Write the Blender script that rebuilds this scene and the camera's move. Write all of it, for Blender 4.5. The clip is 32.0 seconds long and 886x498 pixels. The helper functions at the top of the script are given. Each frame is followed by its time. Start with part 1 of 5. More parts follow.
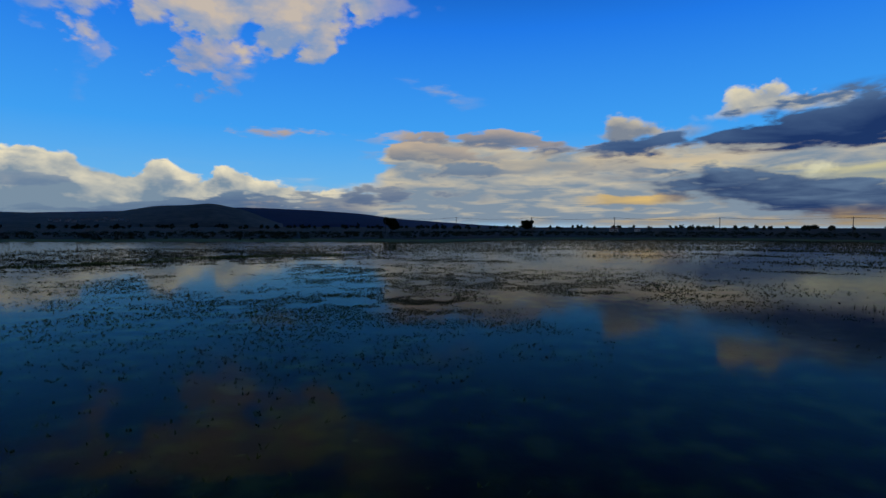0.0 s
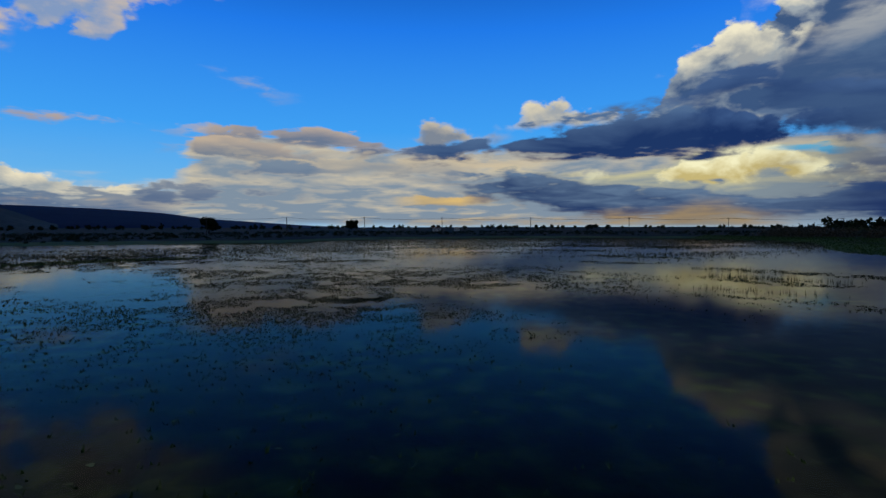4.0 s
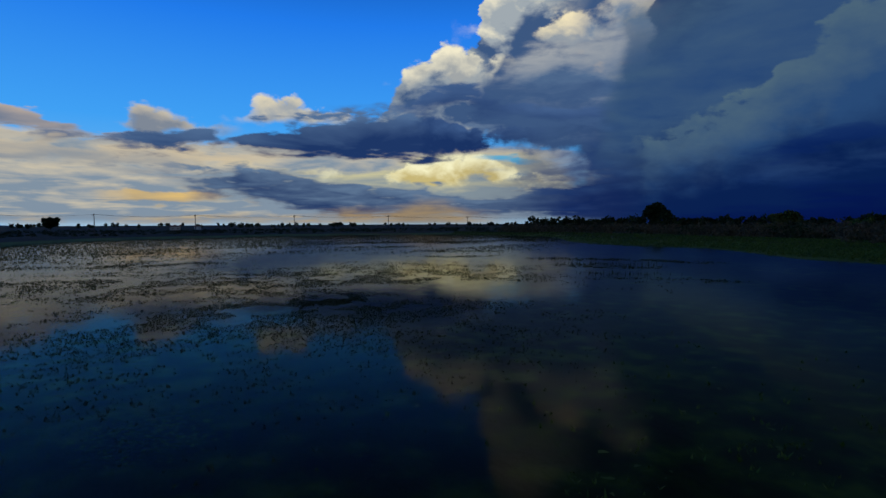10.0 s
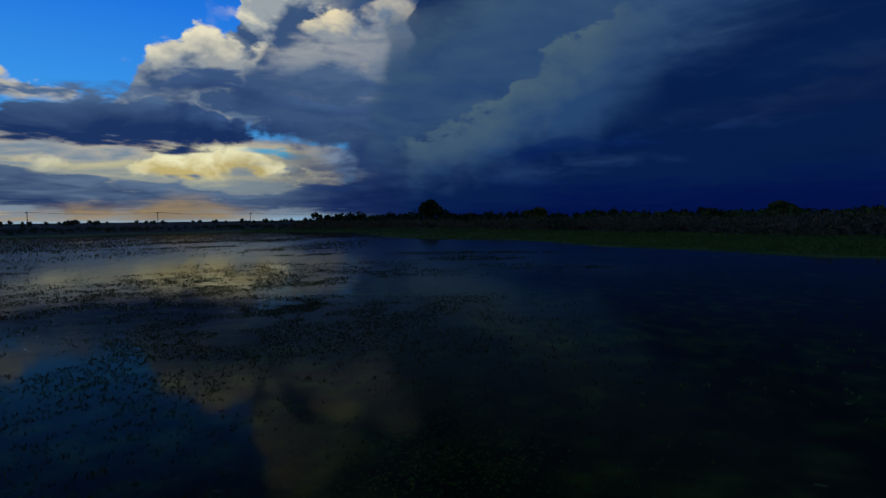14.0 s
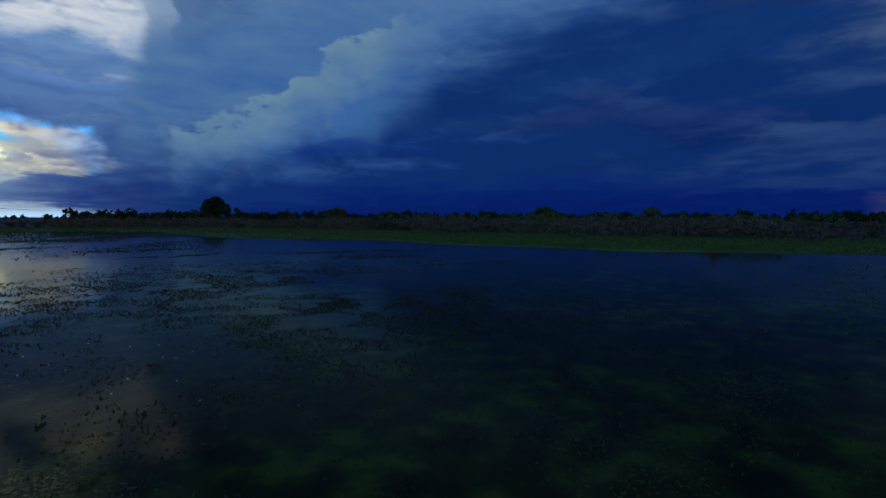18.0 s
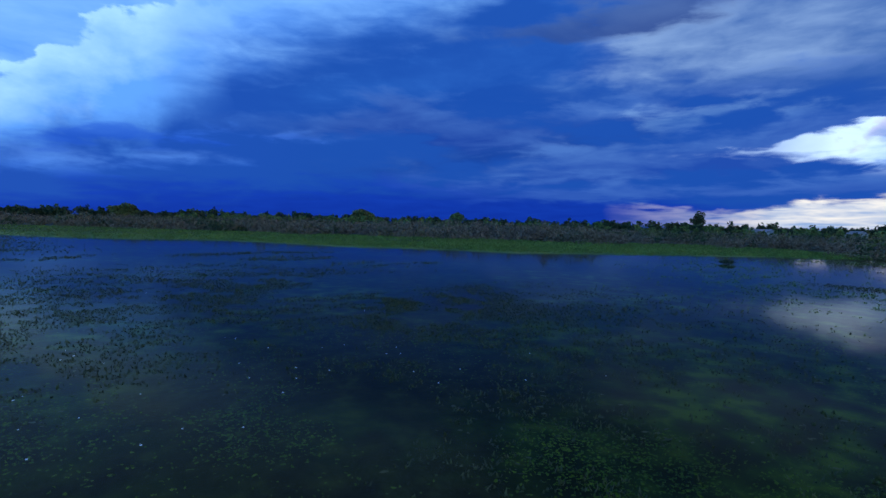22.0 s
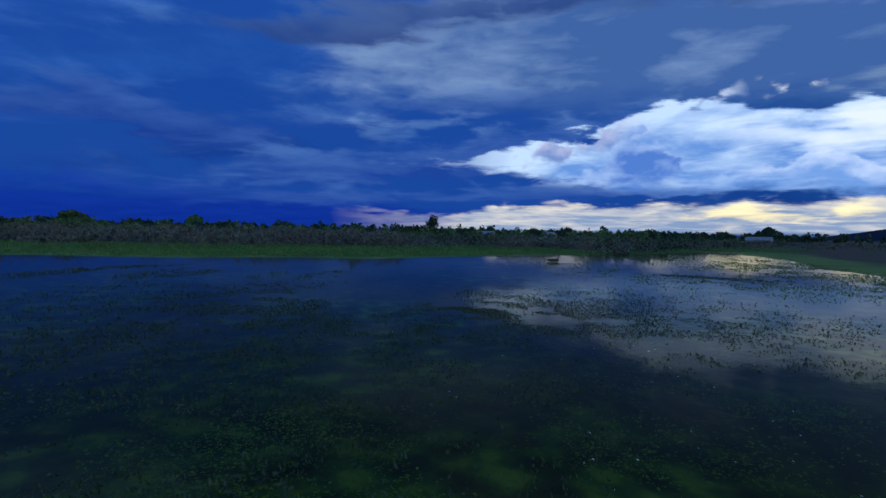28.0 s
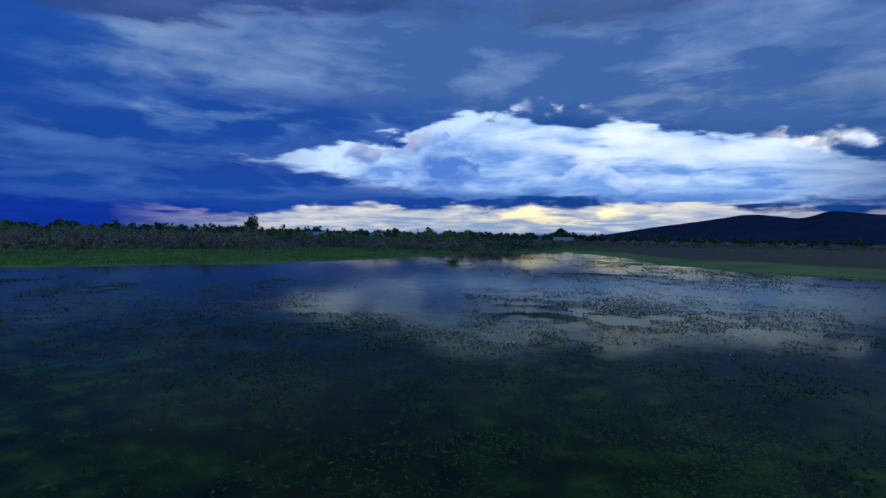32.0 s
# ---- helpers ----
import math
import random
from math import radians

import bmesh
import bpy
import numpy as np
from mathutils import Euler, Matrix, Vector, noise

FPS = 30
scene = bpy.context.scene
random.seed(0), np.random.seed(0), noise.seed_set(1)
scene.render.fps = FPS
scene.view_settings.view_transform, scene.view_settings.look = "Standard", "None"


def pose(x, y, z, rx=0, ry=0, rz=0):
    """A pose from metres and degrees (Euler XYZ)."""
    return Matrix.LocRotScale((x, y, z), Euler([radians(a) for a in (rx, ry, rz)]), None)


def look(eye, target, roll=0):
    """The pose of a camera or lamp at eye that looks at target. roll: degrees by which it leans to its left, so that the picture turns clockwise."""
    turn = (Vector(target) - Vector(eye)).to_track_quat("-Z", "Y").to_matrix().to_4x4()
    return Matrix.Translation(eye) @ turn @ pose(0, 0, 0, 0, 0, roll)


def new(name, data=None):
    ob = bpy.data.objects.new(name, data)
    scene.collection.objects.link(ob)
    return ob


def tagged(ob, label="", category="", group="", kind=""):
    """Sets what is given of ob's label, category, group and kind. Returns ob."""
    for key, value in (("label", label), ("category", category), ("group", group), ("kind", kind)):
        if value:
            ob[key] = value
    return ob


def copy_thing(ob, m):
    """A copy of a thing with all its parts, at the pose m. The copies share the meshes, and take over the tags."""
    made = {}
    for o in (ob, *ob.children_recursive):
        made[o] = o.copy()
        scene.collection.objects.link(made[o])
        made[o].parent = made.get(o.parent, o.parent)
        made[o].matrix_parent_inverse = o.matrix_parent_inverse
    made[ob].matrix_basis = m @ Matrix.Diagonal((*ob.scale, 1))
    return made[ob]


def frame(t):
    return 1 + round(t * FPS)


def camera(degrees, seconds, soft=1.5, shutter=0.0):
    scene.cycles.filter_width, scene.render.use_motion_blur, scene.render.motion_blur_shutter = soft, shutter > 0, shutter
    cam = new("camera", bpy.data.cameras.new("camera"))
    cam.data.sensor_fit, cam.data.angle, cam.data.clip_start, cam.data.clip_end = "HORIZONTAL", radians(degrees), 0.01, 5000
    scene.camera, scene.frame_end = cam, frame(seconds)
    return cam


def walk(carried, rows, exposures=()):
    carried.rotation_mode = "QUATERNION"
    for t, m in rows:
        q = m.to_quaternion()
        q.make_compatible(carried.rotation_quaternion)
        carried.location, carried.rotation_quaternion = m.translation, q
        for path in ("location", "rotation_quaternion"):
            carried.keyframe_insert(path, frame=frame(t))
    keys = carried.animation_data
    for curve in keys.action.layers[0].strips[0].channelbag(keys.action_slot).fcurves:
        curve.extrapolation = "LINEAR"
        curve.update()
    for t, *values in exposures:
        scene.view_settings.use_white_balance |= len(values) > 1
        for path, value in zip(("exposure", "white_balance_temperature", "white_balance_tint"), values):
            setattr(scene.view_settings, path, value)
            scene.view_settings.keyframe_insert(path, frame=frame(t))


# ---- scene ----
# ---------------------------------------------------------------- camera
cam = camera(79.9, 32.0)
# seconds, x, y, z, yaw, pitch, roll: a slow half circle over the water, about 4.5 m up
PATH = (
    (0.0, -0.01, -32.00, 4.61, -0.00, -2.42, -0.12),
    (0.5, -0.85, -32.36, 4.61, -2.05, -2.40, -0.17),
    (1.0, -1.72, -32.63, 4.61, -4.37, -2.37, -0.20),
    (1.5, -2.64, -32.82, 4.60, -6.68, -2.36, -0.21),
    (2.0, -3.52, -32.92, 4.59, -8.93, -2.37, -0.19),
    (2.5, -4.40, -32.94, 4.58, -11.37, -2.40, -0.13),
    (3.0, -5.29, -32.91, 4.58, -14.02, -2.41, -0.06),
    (3.5, -6.14, -32.85, 4.59, -16.78, -2.41, 0.03),
    (4.0, -6.92, -32.72, 4.59, -19.35, -2.42, 0.10),
    (4.5, -7.77, -32.57, 4.60, -21.28, -2.44, 0.15),
    (6.5, -12.11, -31.19, 4.60, -27.07, -2.51, 0.16),
    (7.0, -13.22, -30.59, 4.60, -28.08, -2.52, 0.14),
    (7.5, -14.33, -29.94, 4.60, -29.74, -2.55, 0.13),
    (8.0, -15.43, -29.22, 4.60, -32.26, -2.58, 0.12),
    (8.5, -16.48, -28.42, 4.59, -35.82, -2.62, 0.13),
    (9.0, -17.62, -27.53, 4.59, -39.49, -2.66, 0.15),
    (9.5, -18.74, -26.64, 4.59, -43.38, -2.70, 0.20),
    (10.0, -19.79, -25.72, 4.58, -47.32, -2.74, 0.27),
    (10.5, -20.71, -24.77, 4.58, -50.87, -2.80, 0.34),
    (11.0, -21.46, -23.81, 4.58, -54.35, -2.87, 0.40),
    (11.5, -22.11, -22.77, 4.59, -57.55, -2.93, 0.45),
    (12.0, -22.68, -21.63, 4.59, -60.31, -3.00, 0.50),
    (12.5, -23.22, -20.31, 4.60, -62.86, -3.05, 0.55),
    (13.0, -23.77, -18.83, 4.60, -65.57, -3.13, 0.61),
    (13.5, -24.36, -17.26, 4.60, -68.63, -3.23, 0.66),
    (14.0, -24.98, -15.70, 4.60, -71.73, -3.34, 0.69),
    (14.5, -25.61, -14.11, 4.60, -74.45, -3.44, 0.70),
    (16.5, -28.21, -7.99, 4.61, -84.16, -3.54, 0.38),
    (17.0, -28.69, -6.36, 4.62, -87.76, -3.49, 0.24),
    (17.5, -29.22, -4.65, 4.64, -91.37, -3.46, 0.07),
    (18.0, -29.66, -2.97, 4.65, -94.96, -3.41, -0.12),
    (18.5, -30.00, -1.18, 4.65, -98.26, -3.36, -0.32),
    (19.0, -30.22, 0.60, 4.65, -101.50, -3.30, -0.51),
    (19.5, -30.29, 2.39, 4.64, -104.26, -3.24, -0.68),
    (20.0, -30.19, 4.22, 4.62, -106.70, -3.16, -0.84),
    (20.5, -30.02, 6.04, 4.60, -108.97, -3.09, -1.01),
    (21.0, -29.68, 7.77, 4.58, -111.13, -3.02, -1.17),
    (21.5, -29.20, 9.45, 4.56, -113.62, -2.94, -1.32),
    (22.0, -28.56, 11.06, 4.55, -116.38, -2.87, -1.46),
    (22.5, -27.87, 12.59, 4.55, -119.15, -2.78, -1.60),
    (23.0, -27.08, 14.03, 4.55, -121.88, -2.70, -1.71),
    (23.5, -26.27, 15.45, 4.55, -124.09, -2.63, -1.76),
    (24.0, -25.72, 16.89, 4.56, -126.42, -2.55, -1.74),
    (24.5, -25.22, 18.22, 4.57, -129.02, -2.48, -1.68),
    (25.0, -24.59, 19.53, 4.57, -131.44, -2.40, -1.58),
    (25.5, -23.78, 20.83, 4.58, -133.58, -2.30, -1.50),
    (27.5, -18.28, 25.59, 4.60, -143.32, -2.01, -1.20),
    (28.0, -16.83, 26.55, 4.60, -145.19, -1.94, -1.17),
    (28.5, -15.35, 27.50, 4.60, -146.63, -1.88, -1.15),
    (29.0, -13.76, 28.38, 4.59, -148.60, -1.83, -1.14),
    (29.5, -12.09, 29.13, 4.59, -151.18, -1.77, -1.14),
    (30.0, -10.40, 29.79, 4.59, -154.11, -1.72, -1.14),
    (30.5, -8.65, 30.45, 4.60, -157.02, -1.66, -1.15),
    (31.0, -6.89, 31.10, 4.61, -159.79, -1.60, -1.15),
    (31.5, -5.18, 31.68, 4.64, -162.56, -1.54, -1.14),
    (32.0, -3.46, 32.13, 4.67, -165.39, -1.49, -1.11),
)
EXPOSURES = ((0, -0.14), (9, -0.1), (13, -0.2), (15, -0.3), (17, 0.3), (19, 1.35), (21, 2.35), (23, 2.5), (25, 2.5), (28, 2.1), (30, 2.15), (32, 2.15))
walk(cam, [(t, pose(x, y, z, 90 + pitch, roll, yaw)) for t, x, y, z, yaw, pitch, roll in PATH], EXPOSURES)

# ---------------------------------------------------------------- sky and sun
SUN_AZ, SUN_EL = 51.0, 5.5          # behind the cloud bank, degrees clockwise from +y
world = bpy.data.worlds.new("sky")
scene.world = world
world.use_nodes = True
wt = world.node_tree
wt.nodes.clear()


def wnode(kind, *links, **settings):
    """A node of the sky; links are plugged into its inputs in order (None leaves one alone)."""
    n = wt.nodes.new(kind)
    for key, value in settings.items():
        if key == "operation":
            n.operation = value
        elif key == "mode":
            n.vector_type = value
        elif key == "dims":
            n.noise_dimensions = value
    for socket, value in zip(n.inputs, links):
        if value is None:
            continue
        if isinstance(value, bpy.types.NodeSocket):
            wt.links.new(value, socket)
        else:
            socket.default_value = value
    return n


def wmath(op, *values):
    return wnode("ShaderNodeMath", *values, operation=op).outputs[0]


def wsmooth(value, a, b, lo=0.0, hi=1.0):
    n = wt.nodes.new("ShaderNodeMapRange")
    n.interpolation_type, n.clamp = "SMOOTHSTEP", False
    wt.links.new(value, n.inputs[0])
    for i, v in enumerate((a, b, lo, hi)):
        n.inputs[i + 1].default_value = v
    return n.outputs[0]


def wmix(factor, a, b):
    n = wt.nodes.new("ShaderNodeMix")
    n.data_type = "RGBA"
    for socket, value in ((n.inputs[0], factor), (n.inputs[6], a), (n.inputs[7], b)):
        if isinstance(value, bpy.types.NodeSocket):
            wt.links.new(value, socket)
        elif isinstance(value, tuple):
            socket.default_value = (*value[:3], 1)
        else:
            socket.default_value = value
    return n.outputs[2]


def wnoise(vector, scale, detail, rough=0.55, distort=0.0):
    n = wt.nodes.new("ShaderNodeTexNoise")
    n.noise_dimensions = "3D"
    wt.links.new(vector, n.inputs["Vector"])
    n.inputs["Scale"].default_value, n.inputs["Detail"].default_value = scale, detail
    n.inputs["Roughness"].default_value, n.inputs["Distortion"].default_value = rough, distort
    return n


direction = wnode("ShaderNodeTexCoord").outputs["Generated"]
dx, dy, dz = wnode("ShaderNodeSeparateXYZ", direction).outputs
azimuth = wmath("MULTIPLY", wmath("ARCTAN2", dx, dy), 180 / math.pi)
# the cut of the azimuth lies at -100 degrees, behind everything that is seen
azimuth = wmath("ADD", wmath("MODULO", wmath("ADD", azimuth, 460.0), 360.0), -100.0)
height = wmath("MULTIPLY", wmath("ARCSINE", dz), 180 / math.pi)
# cloud grain: wider than high near the horizon
stretch = wnode("ShaderNodeMapping", direction, None, None, (1.0, 1.0, 1.8), mode="POINT").outputs[0]
grain = wnoise(stretch, 7.0, 6.0, 0.55, 0.3)
fine = wnoise(stretch, 26.0, 4.0, 0.55, 0.0)
round_at = wnode("ShaderNodeMapping", direction, None, None, (1.0, 1.0, 1.35), mode="POINT").outputs[0]
fine_rgb = wnode("ShaderNodeSeparateColor", fine.outputs["Color"]).outputs
fine_push = wnode("ShaderNodeCombineXYZ", fine_rgb[0], fine_rgb[1], fine_rgb[2]).outputs[0]
crumple = wnode("ShaderNodeVectorMath", fine_push, (0.05, 0.05, 0.05), round_at, operation="MULTIPLY_ADD").outputs[0]


def billows(vector, scale):
    """Rounded heads like those of heaped clouds, at three sizes: the distance from their middles."""
    n = wt.nodes.new("ShaderNodeTexVoronoi")
    wt.links.new(vector, n.inputs["Vector"])
    n.inputs["Scale"].default_value, n.inputs["Detail"].default_value, n.inputs["Roughness"].default_value = scale, 2.0, 0.5
    n.normalize = True
    return n.outputs["Distance"]


heads = billows(crumple, 10.0)
above = wnode("ShaderNodeVectorMath", crumple, (0.006, 0.009, 0.026), operation="ADD").outputs[0]
heads_above = billows(above, 10.0)
grain_above = wnoise(wnode("ShaderNodeVectorMath", stretch, (0.004, 0.006, 0.03), operation="ADD").outputs[0], 7.0, 6.0, 0.55, 0.3)
# the lit upper side of the heads, and the mottle between them
relief = wmath("ADD", wmath("MULTIPLY", wmath("SUBTRACT", heads_above, heads), 2.2),
               wmath("MULTIPLY", wmath("SUBTRACT", grain.outputs[0], grain_above.outputs[0]), 2.6))
relief = wmath("ADD", relief, wmath("MULTIPLY", wmath("ADD", grain.outputs[0], -0.5), 1.3))
rag = wmath("ADD", wmath("MULTIPLY", wmath("ADD", grain.outputs[0], -0.5), 1.0), wmath("MULTIPLY", wmath("SUBTRACT", 0.36, heads), 1.5))
rag = wmath("ADD", rag, wmath("MULTIPLY", wmath("ADD", fine.outputs[0], -0.5), 0.5))
# the flat deck of the storm, seen from below: its ribs crowd together towards the horizon
over = wmath("DIVIDE", 1.0, wmath("ADD", wmath("MAXIMUM", dz, 0.0), 0.10))
deck_at = wnode("ShaderNodeCombineXYZ", wmath("MULTIPLY", dx, over), wmath("MULTIPLY", dy, over), 0.0).outputs[0]
deck = wnoise(deck_at, 1.7, 6.0, 0.52, 0.5)
thin_layers = wnode("ShaderNodeMapping", direction, None, None, (1.0, 1.0, 5.0), mode="POINT").outputs[0]
streaks = wnoise(thin_layers, 4.5, 5.0, 0.5, 0.5)
folds = wmath("ADD", wmath("MULTIPLY", wmath("ADD", deck.outputs[0], -0.5), 2.4), wmath("MULTIPLY", wmath("ADD", grain.outputs[0], -0.5), 0.6))
folds = wmath("ADD", folds, wmath("MULTIPLY", wmath("ADD", streaks.outputs[0], -0.5), 1.0))
torn = wmath("ADD", wmath("MULTIPLY", wmath("ADD", streaks.outputs[0], -0.5), 1.1), wmath("MULTIPLY", wmath("ADD", deck.outputs[0], -0.5), 0.8))
torn = wmath("ADD", torn, wmath("MULTIPLY", wmath("ADD", grain.outputs[0], -0.5), 0.4))
wisps = wnoise(wnode("ShaderNodeMapping", direction, None, None, (1.0, 1.0, 3.5), mode="POINT").outputs[0], 15.0, 5.0, 0.55, 0.4)
torn = wmath("ADD", torn, wmath("MULTIPLY", wmath("ADD", wisps.outputs[0], -0.5), 0.7))
folds = wmath("ADD", folds, wmath("MULTIPLY", wmath("ADD", wisps.outputs[0], -0.5), 0.9))
# the grid of directions, pushed about by the grain
grain_red = wnode("ShaderNodeSeparateColor", grain.outputs["Color"]).outputs[0]
bent_az = wmath("MULTIPLY_ADD", grain_red, 5.0, wmath("ADD", azimuth, -2.5))

air = wt.nodes.new("ShaderNodeTexSky")
air.sky_type, air.sun_disc = "NISHITA", False
wt.links.new(direction, air.inputs[0])
air.sun_elevation, air.sun_rotation = radians(SUN_EL), radians(SUN_AZ)
climb = wmath("DIVIDE", height, 40.0)
ramp = wt.nodes.new("ShaderNodeValToRGB")
wt.links.new(climb, ramp.inputs[0])
for where, colour in ((0.0, (0.35, 0.60, 0.85)), (0.1, (0.156, 0.50, 0.90)), (0.25, (0.055, 0.38, 0.97)), (0.50, (0.016, 0.21, 0.88)), (0.7, (0.004, 0.07, 0.36))):
    stop = ramp.color_ramp.elements.new(where)
    stop.color = (*colour, 1)
ramp.color_ramp.elements.remove(ramp.color_ramp.elements[0])
ramp.color_ramp.elements[-1].color = (0.003, 0.035, 0.17, 1)
sky_colour = ramp.outputs[0]

# thin bright overcast on the unseen west side, added to give neutral light
west = wsmooth(wmath("ABSOLUTE", wmath("ADD", wmath("MULTIPLY_ADD", rag, 20.0, azimuth), -258.0)), 48.0, 20.0, 0.0, 0.9)
# the storm that covers the far side of the sky
storm_side = wsmooth(wmath("ADD", azimuth, wmath("MULTIPLY", rag, 14.0)), 56.0, 70.0)
storm_climb = wmath("DIVIDE", wmath("ADD", height, wmath("MULTIPLY", rag, 6.0)), 40.0)
storm_ramp = wt.nodes.new("ShaderNodeValToRGB")
wt.links.new(storm_climb, storm_ramp.inputs[0])
for where, colour in ((0.0, (0.0006, 0.005, 0.034)), (0.13, (0.0016, 0.012, 0.056)), (0.3, (0.0026, 0.0165, 0.062)), (0.6, (0.005, 0.027, 0.09))):
    stop = storm_ramp.color_ramp.elements.new(where)
    stop.color = (*colour, 1)
storm_ramp.color_ramp.elements.remove(storm_ramp.color_ramp.elements[0])
storm_ramp.color_ramp.elements[-1].color = (0.016, 0.045, 0.13, 1)
sky_colour = wmix(storm_side, sky_colour, storm_ramp.outputs[0])
sky_colour = wmix(west, sky_colour, (0.30, 0.33, 0.36))


def cloud_group():
    """The shading of one cloud, shared by all: lit at its top, shaded below it, with edges of a given softness and raggedness."""
    g = bpy.data.node_groups.new("cloud", "ShaderNodeTree")
    for key, kind in (("Sky", "Color"), ("Edges", "Color"), ("Light", "Color"), ("Dark", "Color"), ("Height", "Float"), ("Ragged", "Float"), ("Relief", "Float"),
                      ("Upper rough", "Float"), ("Lower rough", "Float"), ("Upper soft", "Float"), ("Lower soft", "Float"), ("Cover", "Float"), ("Fall", "Float"), ("Texture", "Float")):
        g.interface.new_socket(name=key, in_out="INPUT", socket_type="NodeSocket" + kind)
    g.interface.new_socket(name="Sky", in_out="OUTPUT", socket_type="NodeSocketColor")
    given = g.nodes.new("NodeGroupInput").outputs

    def calc(op, *values):
        n = g.nodes.new("ShaderNodeMath")
        n.operation = op
        for socket, value in zip(n.inputs, values):
            if isinstance(value, bpy.types.NodeSocket):
                g.links.new(value, socket)
            else:
                socket.default_value = value
        return n.outputs[0]

    def fade(value, width, top):
        n = g.nodes.new("ShaderNodeMapRange")
        n.interpolation_type, n.clamp = "SMOOTHSTEP", False
        g.links.new(value, n.inputs[0])
        g.links.new(width, n.inputs[2])
        if top is not None:
            g.links.new(top, n.inputs[4])
        return n.outputs[0]

    def mix(factor, x, y):
        n = g.nodes.new("ShaderNodeMix")
        n.data_type = "RGBA"
        for socket, value in ((n.inputs[0], factor), (n.inputs[6], x), (n.inputs[7], y)):
            g.links.new(value, socket)
        return n.outputs[2]
    split = g.nodes.new("ShaderNodeSeparateColor")
    g.links.new(given["Edges"], split.inputs[0])
    low = calc("MULTIPLY_ADD", split.outputs[0], 100.0, -10.0)
    high = calc("MULTIPLY_ADD", split.outputs[1], 100.0, -10.0)
    high = calc("MULTIPLY_ADD", given["Ragged"], given["Upper rough"], high)
    low = calc("MULTIPLY_ADD", given["Ragged"], given["Lower rough"], low)
    below = calc("SUBTRACT", high, given["Height"])
    under = calc("SUBTRACT", given["Height"], low)
    mask = calc("MULTIPLY", fade(below, given["Upper soft"], None), fade(under, given["Lower soft"], given["Cover"]))
    mask = calc("MULTIPLY", mask, split.outputs[2])
    lit = calc("MULTIPLY_ADD", below, given["Fall"], 0.74)
    lit = calc("MULTIPLY_ADD", given["Relief"], given["Texture"], lit)
    result = mix(mask, given["Sky"], mix(lit, given["Dark"], given["Light"]))
    g.links.new(result, g.nodes.new("NodeGroupOutput").inputs[0])
    return g


CLOUD = cloud_group()


def band(points, light, dark, depth=2.0, tex=0.8, soft=(0.4, 0.6), rough=(0.5, 0.4), cover=1.0, heap=False):
    """One cloud between a lower and an upper edge: (azimuth, lower, upper) in degrees. It is lit at its top and shaded by `depth` degrees below it;
    softness and raggedness are those of its upper and lower edge; heaped clouds have rounded heads, the others lie in calm layers."""
    global sky_colour
    first, last = points[0], points[-1]
    reach = 0.8 + 0.16 * (last[0] - first[0])
    points = ((first[0] - reach, *first[1:]), *points, (last[0] + reach, *last[1:]))
    start, span = points[0][0], points[-1][0] - points[0][0]
    # each cloud waits for the sky behind it, which keeps the shader's memory small
    behind = wnode("ShaderNodeSeparateColor", sky_colour).outputs[0]
    along = wmath("MULTIPLY_ADD", bent_az, 1 / span, wmath("MULTIPLY_ADD", behind, 1e-9, -start / span))
    edges = wt.nodes.new("ShaderNodeValToRGB")
    stops = edges.color_ramp.elements
    for i, (az, low, high) in enumerate(points):
        at = (az - start) / span
        stop = stops[0] if i == 0 else stops[len(stops) - 1] if i == len(points) - 1 else stops.new(at)
        # the cloud thins out towards its two ends
        stop.color = ((low + 10) / 100, (high + 10) / 100, (0.0, 0.45, 1.0)[min(2, i, len(points) - 1 - i)], 1)
    wt.links.new(along, edges.inputs[0])
    n = wt.nodes.new("ShaderNodeGroup")
    n.node_tree = CLOUD
    for i, value in enumerate((sky_colour, edges.outputs[0], (*light, 1), (*dark, 1), height, rag if heap else torn, relief if heap else folds,
                               5.0 * rough[0], -5.0 * rough[1], 2.2 * soft[0], 2.0 * soft[1], cover, -0.7 / depth, 1.35 * tex)):
        if isinstance(value, bpy.types.NodeSocket):
            wt.links.new(value, n.inputs[i])
        else:
            n.inputs[i].default_value = value
    sky_colour = n.outputs[0]


# ---- cloud layers, back to front
band(((-31.6, 14.6, 15.5), (-29.9, 13.9, 15.7), (-27.1, 14.0, 17.1), (-23.1, 15.3, 17.3), (-19.9, 16.6, 17.3)), (0.5776, 0.4851, 0.4125), (0.1878, 0.3140, 0.6105), depth=5, tex=1.0, soft=(0.8, 1.2), rough=(2.2, 2.4), heap=True)  # high cloud
band(((-37.3, 17.6, 19.7), (-32.4, 18.4, 22.1), (-27.0, 19.1, 23.7), (-22.0, 18.3, 24.5), (-17.8, 17.3, 24.6), (-13.3, 18.4, 25.1), (-8.6, 21.3, 25.5), (-5.1, 23.7, 26.6)), (0.6105, 0.5271, 0.4564), (0.2423, 0.3515, 0.5776), depth=12, tex=1.0, soft=(0.8, 1.0), rough=(2.0, 2.2), heap=True)  # high cloud
band(((-4.2, 14.5, 15.1), (-0.9, 13.7, 15.0), (0.9, 12.9, 14.2), (2.8, 12.6, 13.3)), (0.4287, 0.4564, 0.5149), (0.1559, 0.3278, 0.7157), soft=(0.8, 0.8), rough=(1.2, 1.4), cover=0.85)  # wisp
